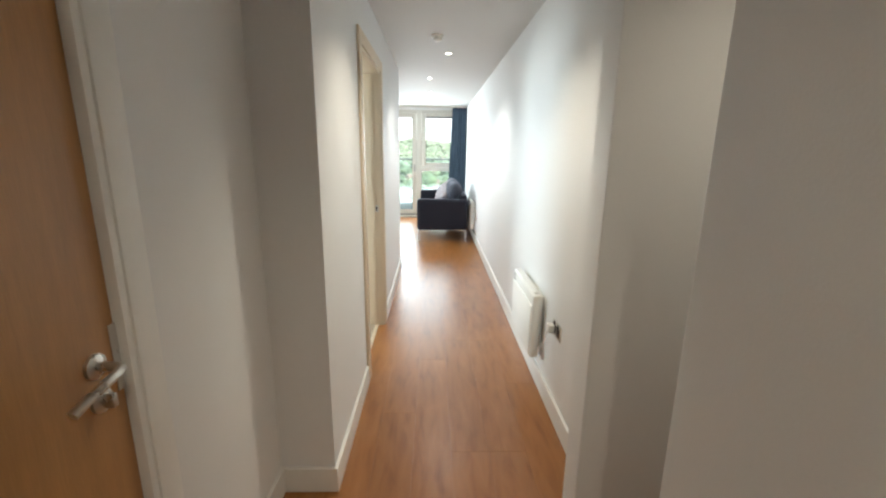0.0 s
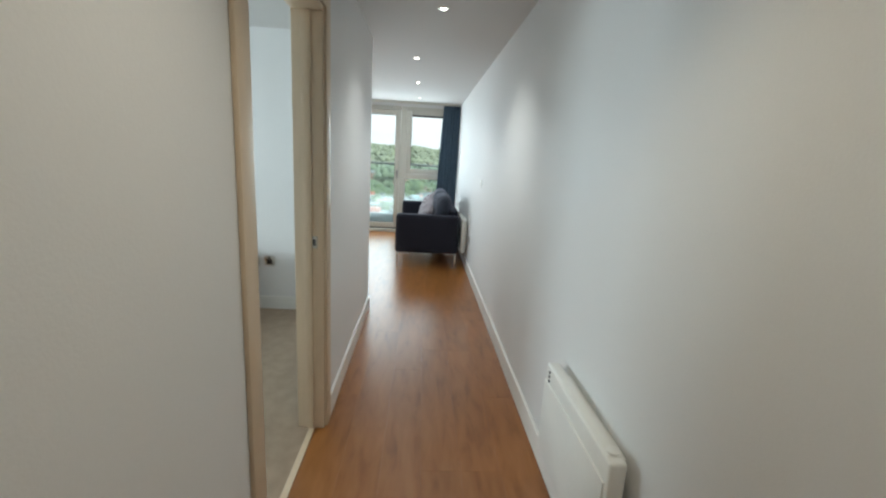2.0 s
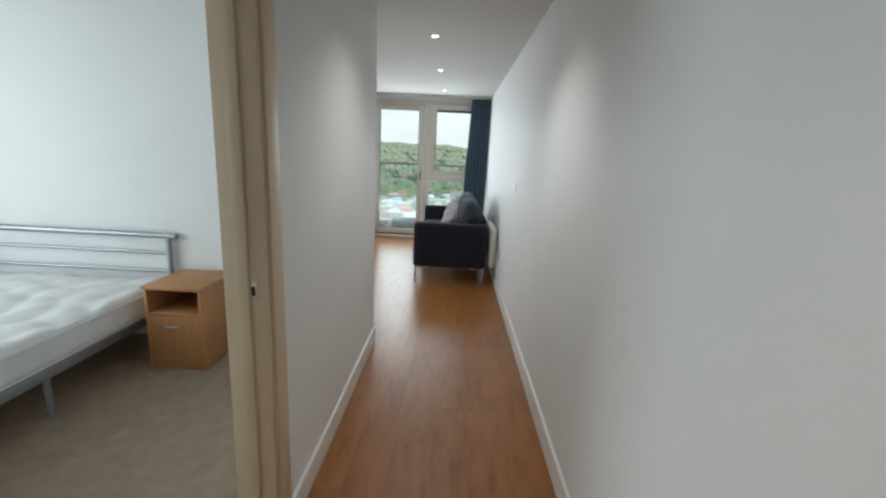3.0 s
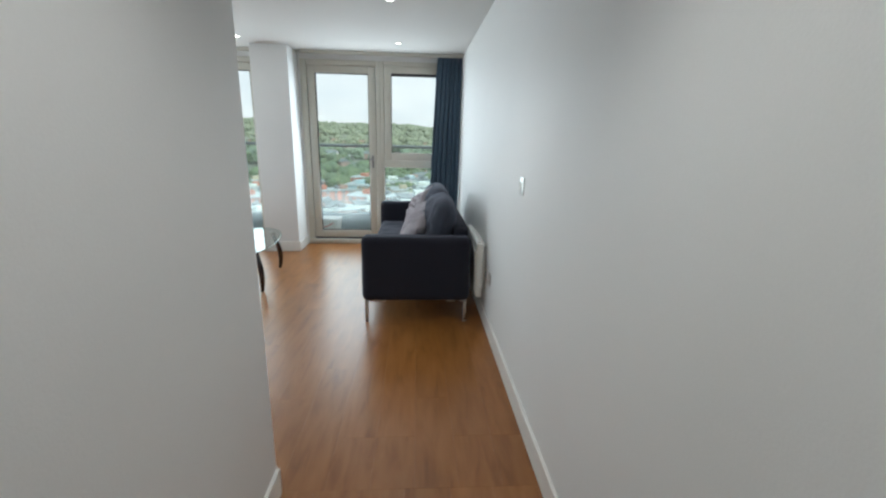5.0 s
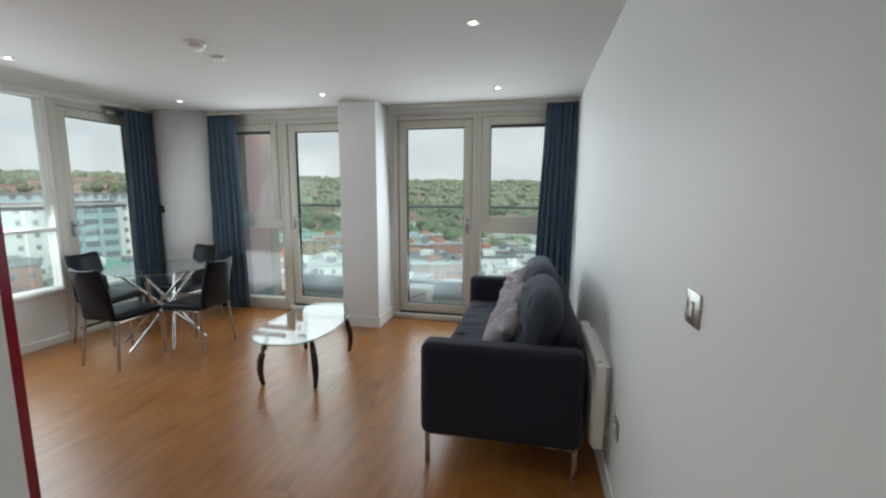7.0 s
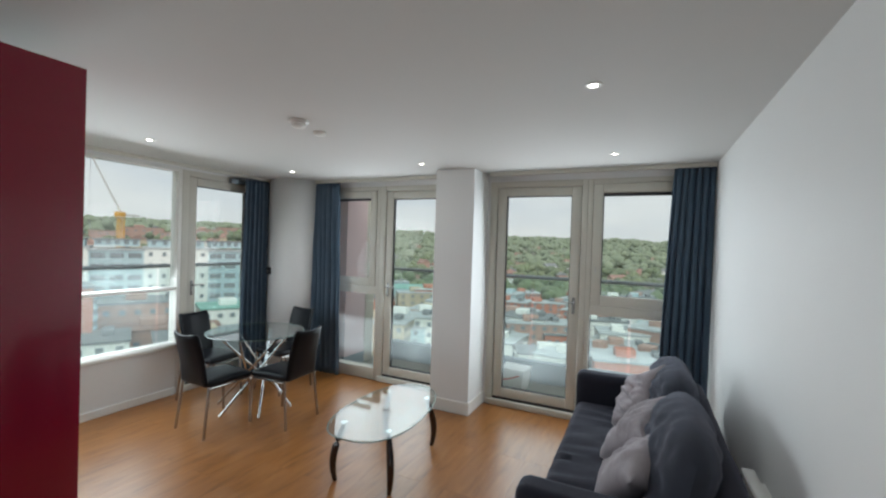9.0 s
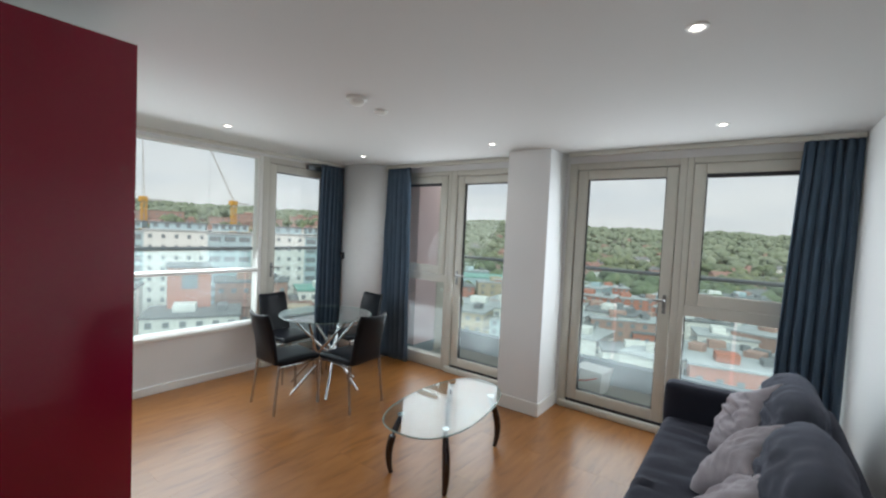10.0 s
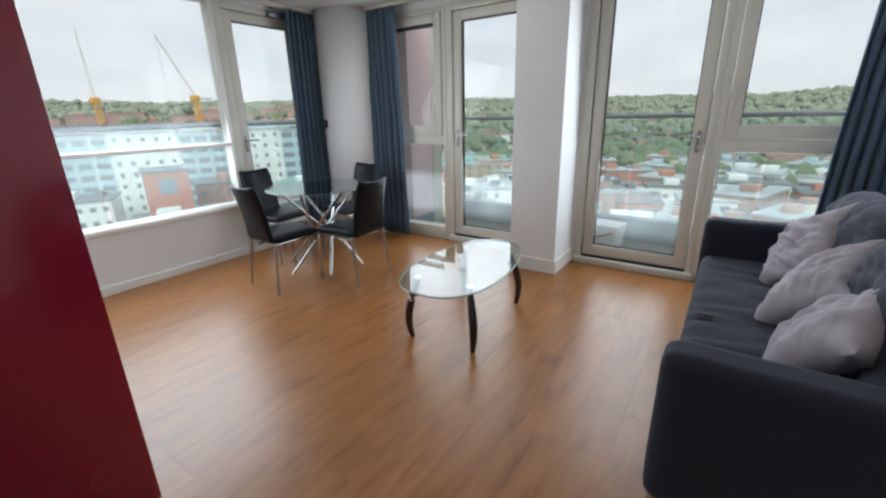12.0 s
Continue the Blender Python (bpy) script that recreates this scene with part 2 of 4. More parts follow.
DECK = mat("balcony_paving", (0.33, 0.32, 0.28), 0.85, vary=0.15, scale=3, bump=0.3, bscale=60)
UPSTAND = mat("blue_grey_parapet", (0.27, 0.33, 0.36), 0.6, vary=0.08, scale=3)
PINK = mat("pink_render", (0.76, 0.57, 0.58), 0.85, vary=0.06, scale=2, bump=0.2, bscale=90)
CREAM = mat("cream_render", (0.62, 0.58, 0.50), 0.85, vary=0.06, scale=2)
RAILM = mat("grey_rail", (0.20, 0.23, 0.25), 0.4, 0.6)
TUBWHITE = mat("white_tub_plastic", (0.80, 0.80, 0.78), 0.4, vary=0.03)
BINGREY = mat("dark_grey_bin_plastic", (0.050, 0.053, 0.058), 0.34, vary=0.08, scale=12)
TUBRED = mat("orange_red_print", (0.60, 0.09, 0.05), 0.5)


# ---- builders ----
def box(bm, x0, x1, y0, y1, z0, z1, bevel=0.0, seg=2):
    vs = bmesh.ops.create_cube(bm, size=1.0)["verts"]
    for v in vs:
        v.co = ((x0 + x1) / 2 + v.co.x * (x1 - x0), (y0 + y1) / 2 + v.co.y * (y1 - y0), (z0 + z1) / 2 + v.co.z * (z1 - z0))
    if bevel:
        es = list({e for v in vs for e in v.link_edges})
        bmesh.ops.bevel(bm, geom=es, offset=bevel, segments=seg, profile=0.5, affect="EDGES")
    return bm


def B(x0, x1, y0, y1, z0, z1, bevel=0.0, seg=2):
    return box(bmesh.new(), x0, x1, y0, y1, z0, z1, bevel, seg)


def tube(bm, pts, r, sides=10, caps=True, radii=None):
    """A round tube along points."""
    pts = [Vector(p) for p in pts]
    rings = []
    up = Vector((0, 0, 1))
    for i, p in enumerate(pts):
        d = (pts[min(i + 1, len(pts) - 1)] - pts[max(i - 1, 0)]).normalized()
        a = d.cross(up if abs(d.z) < 0.95 else Vector((1, 0, 0))).normalized()
        b = d.cross(a)
        rr = radii[i] if radii else r
        rings.append([bm.verts.new(p + (a * math.cos(t) + b * math.sin(t)) * rr) for t in [2 * math.pi * k / sides for k in range(sides)]])
    for q, s in zip(rings, rings[1:]):
        for k in range(sides):
            f = bm.faces.new((q[k], q[(k + 1) % sides], s[(k + 1) % sides], s[k]))
            f.smooth = True
    if caps:
        bm.faces.new(rings[0][::-1]), bm.faces.new(rings[-1])
    return bm


def T(pts, r, sides=10, radii=None):
    return tube(bmesh.new(), pts, r, sides, True, radii)


def lathe(profile, sides=28, centre=(0, 0)):
    """A turned body from (radius, height) pairs."""
    bm = bmesh.new()
    rings = [[bm.verts.new((centre[0] + r * math.cos(2 * math.pi * k / sides), centre[1] + r * math.sin(2 * math.pi * k / sides), z)) for k in range(sides)] for r, z in profile]
    for q, s in zip(rings, rings[1:]):
        for k in range(sides):
            bm.faces.new((q[k], q[(k + 1) % sides], s[(k + 1) % sides], s[k])).smooth = True
    bm.faces.new(rings[0][::-1]), bm.faces.new(rings[-1])
    return bm


def slab(outline, z0, z1, bevel=0.004):
    """A flat plate from an outline."""
    bm = bmesh.new()
    f = bm.faces.new([bm.verts.new((x, y, z0)) for x, y in outline])
    ext = bmesh.ops.extrude_face_region(bm, geom=[f])
    top = [v for v in ext["geom"] if isinstance(v, bmesh.types.BMVert)]
    for v in top:
        v.co.z = z1
    bmesh.ops.recalc_face_normals(bm, faces=bm.faces)
    if bevel:
        es = [e for e in bm.edges if abs(e.verts[0].co.z - e.verts[1].co.z) < 1e-6]
        bmesh.ops.bevel(bm, geom=es, offset=bevel, segments=2, affect="EDGES")
    return bm


def mesh_of(name, bm, material):
    bmesh.ops.recalc_face_normals(bm, faces=bm.faces)
    me = bpy.data.meshes.new(name)
    bm.to_mesh(me)
    bm.free()
    me.materials.append(material)
    return me


def smooth(ob, angle=40):
    for p in ob.data.polygons:
        p.use_smooth = True
    ob.data.set_sharp_from_angle(angle=radians(angle))
    return ob


def part(name, bm, material, parent, label=""):
    ob = smooth(new(name, mesh_of(name, bm, material)))
    ob.parent = parent
    return tagged(ob, label) if label else ob


def thing(name, at, label, category, group="", rz=0.0):
    e = new(name)
    e.empty_display_size = 0.1
    e.matrix_basis = pose(*at, 0, 0, rz)
    return tagged(e, label, category, group)


def solo(name, bm, material, label, category, group="", at=(0, 0, 0)):
    ob = smooth(new(name, mesh_of(name, bm, material)))
    ob.location = at
    return tagged(ob, label, category, group)


def setting(name, bm, material, label, category="wall"):
    ob = new(name, mesh_of(name, bm, material))
    return tagged(ob, label, category, kind="structure")

# ---- the flat: walls, floor, ceiling ----
XR, XL, XC = 1.10, -3.82, -0.015      # right wall, window wall, corridor's left wall
YW, YK, YB = 10.92, 6.722, 6.622       # window wall, kitchen side wall, bedroom's far wall
WT = 0.14


def many(*boxes):
    bm = bmesh.new()
    for b in boxes:
        box(bm, *b)
    return bm


setting("wall_right", many((XR, XR + 0.2, 2.98, YW + 0.1, 0, H)), WALL, "long smooth white painted wall")
setting("wall_hall_right", many((1.90, 2.10, 0.0, 2.98, 0, H)), WALL, "white painted wall of the entrance hall")
setting("wall_hall_end", B(0.975, 1.90, 2.84, 2.98, 0, H, 0.004), WALL, "white painted wall end where the hall narrows")
setting("wall_hall_nib", B(0.943, 1.083, 0.0, 2.28, 0, H, 0.006), WALL, "white painted wall beside the entrance")
setting("wall_hall_left", many((-0.39, -0.25, 0.0, 1.463, 0, H), (-0.39, -0.25, 2.347, 3.20, 0, H), (-0.39, -0.25, 1.463, 2.347, 2.06, H)), WALL, "white painted wall with a door opening")
setting("wall_hall_back", many((-0.39, 2.10, -0.15, 0.0, 0, H)), WALL, "white painted wall")
setting("wall_corridor_return", many((-0.25, XC, 3.06, 3.20, 0, H)), WALL, "white painted wall end beside the corridor")
setting("wall_corridor", many((XC - 0.12, XC, 3.20, 4.02, 0, H), (XC - 0.12, XC, 4.92, YK, 0, H), (XC - 0.12, XC, 4.02, 4.92, 2.08, H)), WALL, "white painted corridor wall with a doorway")
setting("wall_kitchen_side", many((XL, XC - 0.12, YB, YK, 0, H)), WALL, "white painted wall")
setting("wall_kitchen_nib", many((-1.98, -1.392, YK, 7.01, 0, H)), WALL, "short white painted wall end")
setting("wall_bedroom_near", many((XL, -0.39, 3.06, 3.20, 0, H)), WALL, "white painted bedroom wall")
# window wall on the long side: bedroom window, then the big living-room glazing
setting("wall_window_left", many(
    (XL - 0.22, XL, 3.06, 3.7, 0, H), (XL - 0.22, XL, 3.7, 5.9, 0, 0.5), (XL - 0.22, XL, 3.7, 5.9, 2.33, H), (XL - 0.22, XL, 5.9, 7.35, 0, H),
    (XL - 0.22, XL, 7.35, 9.49, 0, 0.50), (XL - 0.22, XL, 7.35, 9.515, 2.36, H), (XL - 0.22, XL, 9.515, 10.46, 2.36, H), (XL - 0.22, XL, 10.46, YW + 0.35, 0, H)), WALL, "white painted wall under large windows")
setting("wall_window_end", many(
    (XL, -3.30, YW, YW + 0.3, 0, H), (-3.30, -1.36, YW, YW + 0.3, 2.325, H), (-1.36, -0.90, YW, YW + 0.3, 0, H), (-0.90, XR, YW, YW + 0.3, 2.325, H)), WALL, "white painted wall round glazed balcony doors")
setting("pier", B(-1.338, -0.923, 10.50, YW, 0, H, 0.004), WALL, "square white painted pier with skirting", "pier")
setting("corner_column", lathe([(0.37, 0), (0.37, H)], 48, (-3.52, 10.86)), WALL, "round white painted corner column", "column")
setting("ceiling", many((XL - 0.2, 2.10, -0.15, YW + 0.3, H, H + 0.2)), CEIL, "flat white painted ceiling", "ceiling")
setting("floor_screed", many((XL, 2.10, -0.15, YW + 0.28, -0.2, -0.012)), DECK, "floor under the planks", "floor")
setting("bedroom_carpet", many((XL, XC - 0.07, 3.20, YB, -0.012, 0.004)), CARPET, "worn beige fitted carpet", "carpet")
setting("door_threshold", B(XC - 0.075, XC - 0.045, 4.055, 4.885, -0.012, 0.006, 0.002), JAMB, "pale metal threshold strip", "trim")


def skirting(name, pts, side, high=0.122):
    """Skirting board along a line; side is the way it stands out."""
    (x0, y0), (x1, y1) = pts
    d = 0.016
    bm = bmesh.new()
    if x0 == x1:
        box(bm, min(x0, x0 + side * d), max(x0, x0 + side * d), y0, y1, 0, high, 0.004)
    else:
        box(bm, x0, x1, min(y0, y0 + side * d), max(y0, y0 + side * d), 0, high, 0.004)
    setting(name, bm, TRIM, "white painted skirting board", "skirting")


for pts, side in [(((XR, 2.98), (XR, YW)), -1), (((XC, 3.06), (XC, 3.95)), 1), (((XC, 4.992), (XC, YK)), 1), (((-0.234, 3.06), (XC + 0.016, 3.06)), -1),
                  (((-0.25, 2.406), (-0.25, 3.06)), 1), (((0.975, 2.84), (1.90, 2.84)), -1), (((-1.354, 10.50), (-0.907, 10.50)), -1), (((-0.923, 10.50), (-0.923, 10.93)), 1),
                  (((XL, 7.2), (XL, 9.475)), 1), (((XC - 0.12 - 0.9, YK), (XC, YK)), 1), (((-3.6, YB), (XC - 0.12, YB)), -1)]:
    skirting("baseboard", pts, side, 0.075 if pts[0][0] == XL else 0.122)


# ---- windows ----
def bars(unit, rects, name, depth, place, material=UPVC, bevel=0.006):
    for (u0, u1, z0, z1) in rects:
        part(name, place(u0, u1, depth[0], depth[1], z0, z1, bevel), material, unit)


def on_end(u0, u1, d0, d1, z0, z1, bevel=0.0):
    return B(u0, u1, YW + d0, YW + d1, z0, z1, bevel)


def on_left(u0, u1, d0, d1, z0, z1, bevel=0.0):
    return B(XL - d1, XL - d0, u0, u1, z0, z1, bevel)


def pane(unit, place, u0, u1, d, z0, z1, name="pane"):
    g = part(name, place(u0, u1, d, d + 0.006, z0, z1), GLASS, unit)
    g.visible_shadow = False
    return g


def lever(unit, place, u, z, way, d=0.0):
    h = part("door_handle", place(u - 0.014, u + 0.014, d - 0.010, d, z - 0.10, z + 0.06, 0.004), HANDLE, unit, "steel lever handle on a long plate")
    part("lever", place(min(u, u + way * 0.12), max(u, u + way * 0.12), d - 0.055, d - 0.040, z + 0.005, z + 0.022, 0.005), HANDLE, h)
    part("spindle", place(u - 0.008, u + 0.008, d - 0.055, d - 0.008, z + 0.004, z + 0.022, 0.003), HANDLE, h)
    part("key_cylinder", place(u - 0.008, u + 0.008, d - 0.020, d - 0.008, z - 0.085, z - 0.055, 0.003), HANDLE, h)


def glazed_door(name, place, a, b, hinge, top=2.325, bottom=0.06):
    """A glazed balcony door in its frame between a and b along the wall; hinge -1 or 1 is the side of the hinges."""
    d = new(name)
    tagged(d, "closed glazed balcony door with an off-white frame", "balcony door", kind="structure")
    bars(d, [(a, a + 0.075, 0.0, top), (b - 0.055, b, 0.0, top), (a + 0.075, b - 0.055, top - 0.06, top)], "door_frame", (0.0, 0.12), place)
    part("threshold", place(a + 0.02, b, -0.03, 0.12, 0.0, bottom, 0.008), UPVC, d)
    part("threshold_seal", place(a + 0.08, b - 0.06, 0.012, 0.03, bottom, bottom + 0.022), DARKGAP, d)
    la, lb, lz0, lz1 = a + 0.082, b - 0.062, bottom + 0.022, top - 0.066
    leaf = part("door_leaf", place(la, la + 0.09, 0.016, 0.085, lz0, lz1, 0.008), UPVC, d)
    for r in [(lb - 0.09, lb, lz0, lz1), (la + 0.09, lb - 0.09, lz0, lz0 + 0.095), (la + 0.09, lb - 0.09, lz1 - 0.085, lz1)]:
        part("rail", place(r[0], r[1], 0.016, 0.085, r[2], r[3], 0.008), UPVC, leaf)
    for r in [(la + 0.09, la + 0.096, lz0 + 0.095, lz1 - 0.085), (lb - 0.096, lb - 0.09, lz0 + 0.095, lz1 - 0.085), (la + 0.096, lb - 0.096, lz0 + 0.095, lz0 + 0.102), (la + 0.096, lb - 0.096, lz1 - 0.092, lz1 - 0.085)]:
        part("gasket", place(r[0], r[1], 0.030, 0.070, r[2], r[3]), DARKGAP, leaf)
    pane(leaf, place, la + 0.092, lb - 0.092, 0.047, lz0 + 0.097, lz1 - 0.087)
    lever(d, place, (lb - 0.045) if hinge < 0 else (la + 0.045), 1.12, -1 if hinge < 0 else 1, 0.016)
    return d


def vent_window(name, place, a, b, top=2.325, split=(1.03, 1.12), bottom=0.14):
    """A window with a tilting sash above and a fixed pane below."""
    w = new(name)
    tagged(w, "tall window, opening sash above a fixed lower pane", "window", kind="structure")
    bars(w, [(a, a + 0.045, 0.0, top), (b - 0.045, b, 0.0, top), (a + 0.045, b - 0.045, top - 0.05, top), (a + 0.045, b - 0.045, split[0], split[1]), (a + 0.045, b - 0.045, 0.0, bottom)], "window_frame", (0.0, 0.12), place)
    sa, sb, s0, s1 = a + 0.05, b - 0.05, split[1] + 0.004, top - 0.054
    sash = part("sash", place(sa, sa + 0.085, -0.012, 0.06, s0, s1, 0.008), UPVC, w)
    for r in [(sb - 0.085, sb, s0, s1), (sa + 0.085, sb - 0.085, s0, s0 + 0.095), (sa + 0.085, sb - 0.085, s1 - 0.085, s1)]:
        part("rail", place(r[0], r[1], -0.012, 0.06, r[2], r[3], 0.008), UPVC, sash)
    part("blind_cassette", place(sa + 0.088, sb - 0.088, 0.0, 0.035, s1 - 0.115, s1 - 0.085, 0.004), BLACKP, sash, "dark vent strip")
    for r in [(sa + 0.085, sa + 0.091), (sb - 0.091, sb - 0.085)]:
        part("gasket", place(r[0], r[1], 0.01, 0.05, s0 + 0.095, s1 - 0.115), DARKGAP, sash)
    pane(sash, place, sa + 0.087, sb - 0.087, 0.03, s0 + 0.093, s1 - 0.087)
    part("sash_catch", place(sa + 0.03, sa + 0.045, -0.03, -0.012, s0 + 0.30, s0 + 0.36, 0.004), STEEL, w)
    for r in [(a + 0.045, a + 0.051, bottom, split[0]), (b - 0.051, b - 0.045, bottom, split[0])]:
        part("gasket", place(r[0], r[1], 0.03, 0.07, r[2], r[3]), DARKGAP, w)
    pane(w, place, a + 0.047, b - 0.047, 0.045, bottom - 0.005, split[0] + 0.005)
    return w


glazed_door("door_2", on_end, -0.90, 0.080, -1)
vent_window("window_2", on_end, 0.080, XR)
glazed_door("door_3", on_end, -2.282, -1.36, 1)
vent_window("window_3", on_end, -3.30, -2.282)
glazed_door("door_4", on_left, 9.515, 10.46, 1, 2.36)

w1 = tagged(new("window_1"), "wide picture window with a low transom", "window", kind="structure")
bars(w1, [(7.35, 7.40, 0.50, 2.36), (9.475, 9.515, 0.0, 2.36), (7.40, 9.475, 2.33, 2.36), (7.40, 9.475, 0.50, 0.545), (7.40, 9.475, 1.09, 1.125)], "window_frame", (0.0, 0.12), on_left, TRIM)
part("window_sill", on_left(7.36, 9.475, -0.03, 0.0, 0.49, 0.535, 0.008), TRIM, w1, "white window board")
pane(w1, on_left, 7.39, 9.485, 0.045, 0.54, 1.095)
pane(w1, on_left, 7.39, 9.485, 0.045, 1.12, 2.335)
w4 = tagged(new("window_4"), "bedroom window with a plain frame", "window", kind="structure")
bars(w4, [(3.7, 3.76, 0.5, 2.33), (5.84, 5.9, 0.5, 2.33), (3.76, 5.84, 2.27, 2.33), (3.76, 5.84, 0.5, 0.56), (4.78, 4.82, 0.56, 2.27)], "window_frame", (0.0, 0.12), on_left)
pane(w4, on_left, 3.75, 5.85, 0.045, 0.55, 2.28)

closer = thing("door_closer", (0, 0, 0), "dark metal door closer above the balcony door", "door closer")
part("body", on_left(10.05, 10.32, -0.06, -0.001, 2.29, 2.345, 0.008), RAILM, closer)
part("arm", T([(XL + 0.05, 10.10, 2.350), (XL + 0.20, 10.22, 2.354), (XL + 0.05, 10.36, 2.357)], 0.009, 8), RAILM, closer)

# curtain tracks at the ceiling
for k, (p, r) in enumerate([(B(-0.86, XR - 0.005, YW - 0.16, YW - 0.115, H - 0.035, H - 0.001, 0.004), 0), (B(-3.2, -1.32, YW - 0.16, YW - 0.115, H - 0.035, H - 0.001, 0.004), 0), (B(XL + 0.10, XL + 0.14, 7.2, 10.75, H - 0.035, H - 0.001, 0.004), 0)]):
    solo("curtain_track", p, UPVC, "pale ceiling-mounted curtain track", "curtain track", "curtain tracks")

# ---- planks ----
floor = tagged(new("floor"), "warm oak-coloured laminate plank floor", "floor", kind="structure")
PW, PL = 0.19, 1.28
rng = random.Random(4)
plank_meshes = {}


def plank(x0, x1, y0, y1):
    key = (round(x1 - x0, 3), round(y1 - y0, 3))
    if key not in plank_meshes:
        w, l = key
        bm = B(0.0001, w - 0.0001, 0.0001, l - 0.0001, -0.012, 0.0)
        top = [e for e in bm.edges if e.verts[0].co.z > -0.001 and e.verts[1].co.z > -0.001]
        bmesh.ops.bevel(bm, geom=top, offset=0.0005, segments=1, affect="EDGES")
        plank_meshes[key] = mesh_of("plank", bm, FLOOR)
    ob = new("plank", plank_meshes[key])
    ob.location, ob.parent = (x0, y0, 0), floor


def lay(xa, xb, ya, yb):
    n = math.ceil((xb - xa) / PW)
    for i in range(n):
        x0, x1 = xa + i * PW, min(xb, xa + (i + 1) * PW)
        y = ya - rng.choice([0.0, 0.32, 0.64, 0.96])
        while y < yb:
            y0, y1 = max(y, ya), min(y + PL, yb)
            if y1 - y0 > 0.02:
                plank(x0, x1, y0, y1)
            y += PL


lay(XC - 0.048, XR, 2.98, YK)
lay(-0.25, 1.90, 0.0, 2.98)
lay(-0.25, XC - 0.048, 2.98, 3.06)
lay(XL, XR, YK, YW)


# ---- soft things ----
def pillow(w, h, d, seed, n=22, wrinkle=0.010, pinch=0.10, rounded=0.0, crisp=0.0):
    """A stuffed cushion lying in x-z, its thickness along y."""
    bm = bmesh.new()
    sides = []
    for s in (1, -1):
        grid = []
        for i in range(n + 1):
            row = []
            for j in range(n + 1):
                u, v = 2 * i / n - 1, 2 * j / n - 1
                t = max(0.0, (1 - abs(u) ** 3.2) * (1 - abs(v) ** 3.2)) ** 0.55
                px = u * w / 2 * (1 - pinch * (1 - u * u) * 0.0 - pinch * (1 - abs(v)) ** 0 * (1 - v * v) * abs(u))
                pz = v * h / 2 * (1 - pinch * (1 - u * u) * abs(v))
                px, pz = px * math.sqrt(1 - rounded * v ** 4 / 2), pz * math.sqrt(1 - rounded * u ** 4 / 2)
                q = Vector((px * 7, pz * 7, s * 3 + seed))
                wob = noise.noise(q) * wrinkle + (0.35 - abs(noise.noise(q * 1.9 + Vector((3, 1, 0)))) * 1.6) * wrinkle * 0.7 + noise.noise(q * 4.1) * wrinkle * 0.25
                fold = Vector(((px + 0.6 * pz) * 4 + seed, (pz - 0.6 * px) * 13, s + seed))
                wob += crisp * wrinkle * ((0.3 - abs(noise.noise(fold)) * 1.5) + 0.6 * (0.3 - abs(noise.noise(fold * 1.8 + Vector((4, 2, 1)))) * 1.5))
                row.append((px + wob * 0.3, s * (d / 2 * t + wob * t), pz))
            grid.append(row)
        sides.append(grid)
    vs = []
    for s, grid in enumerate(sides):
        vs.append([[bm.verts.new(p) if (s == 0 or 0 < i < n and 0 < j < n) else None for j, p in enumerate(r)] for i, r in enumerate(grid)])
    for i in range(n + 1):
        for j in range(n + 1):
            if vs[1][i][j] is None:
                vs[1][i][j] = vs[0][i][j]
    for s in (0, 1):
        g = vs[s]
        for i in range(n):
            for j in range(n):
                q = (g[i][j], g[i + 1][j], g[i + 1][j + 1], g[i][j + 1])
                bm.faces.new(q if s == 0 else q[::-1])
    return bm


def soft_box(x0, x1, y0, y1, z0, z1, r, crown=0.0, folds=0.0, seed=0.0, n=26):
    """An upholstered block with round edges, a slightly domed top and creases."""
    bm = B(x0, x1, y0, y1, z0, z1)
    bmesh.ops.subdivide_edges(bm, edges=bm.edges, cuts=n, use_grid_fill=True)
    c = Vector(((x0 + x1) / 2, (y0 + y1) / 2, (z0 + z1) / 2))
    hx, hy, hz = (x1 - x0) / 2, (y1 - y0) / 2, (z1 - z0) / 2
    for v in bm.verts:
        p = v.co - c
        q = Vector((max(-hx + r, min(hx - r, p.x)), max(-hy + r, min(hy - r, p.y)), max(-hz + r, min(hz - r, p.z))))
        d = p - q
        if d.length > 1e-9:
            p = q + d.normalized() * min(r, d.length if min(abs(d.x), abs(d.y), abs(d.z)) < 0 else r)
        if p.z > 0:
            p.z += crown * (1 - (p.x / hx) ** 2) * (1 - (p.y / hy) ** 2)
            if folds:
                p.z += folds * (noise.noise(Vector((p.x * 3 + seed, p.y * 16, seed))) + 0.5 * noise.noise(Vector((p.x * 6, p.y * 30, seed + 5))) + 0.5 * (0.3 - abs(noise.noise(Vector((p.x * 2.5 + p.y, p.y * 22, seed + 9)))) * 1.6))
        p += Vector((1, 1, 1)) * 0.003 * noise.noise((p + c) * 5 + Vector((seed, 0, 0)))
        v.co = c + p
    return bm


# ---- sofa ----
sofa = thing("sofa", (0.130, 8.335, 0.0), "charcoal fabric two-seat sofa on slim metal legs", "sofa")
SW, SL = 0.84, 1.92      # depth (x), length (y)
part("base", soft_box(0.03, SW - 0.02, 0.10, SL - 0.10, 0.19, 0.34, 0.03), SOFA, sofa)
part("arm", soft_box(0.0, SW, 0.0, 0.15, 0.19, 0.705, 0.045, n=20), SOFA, sofa)
part("arm", soft_box(0.0, SW, SL - 0.15, SL, 0.19, 0.70, 0.045, n=20), SOFA, sofa)
part("backrest", soft_box(SW - 0.13, SW, 0.145, SL - 0.145, 0.20, 0.76, 0.045, n=20), SOFA, sofa)
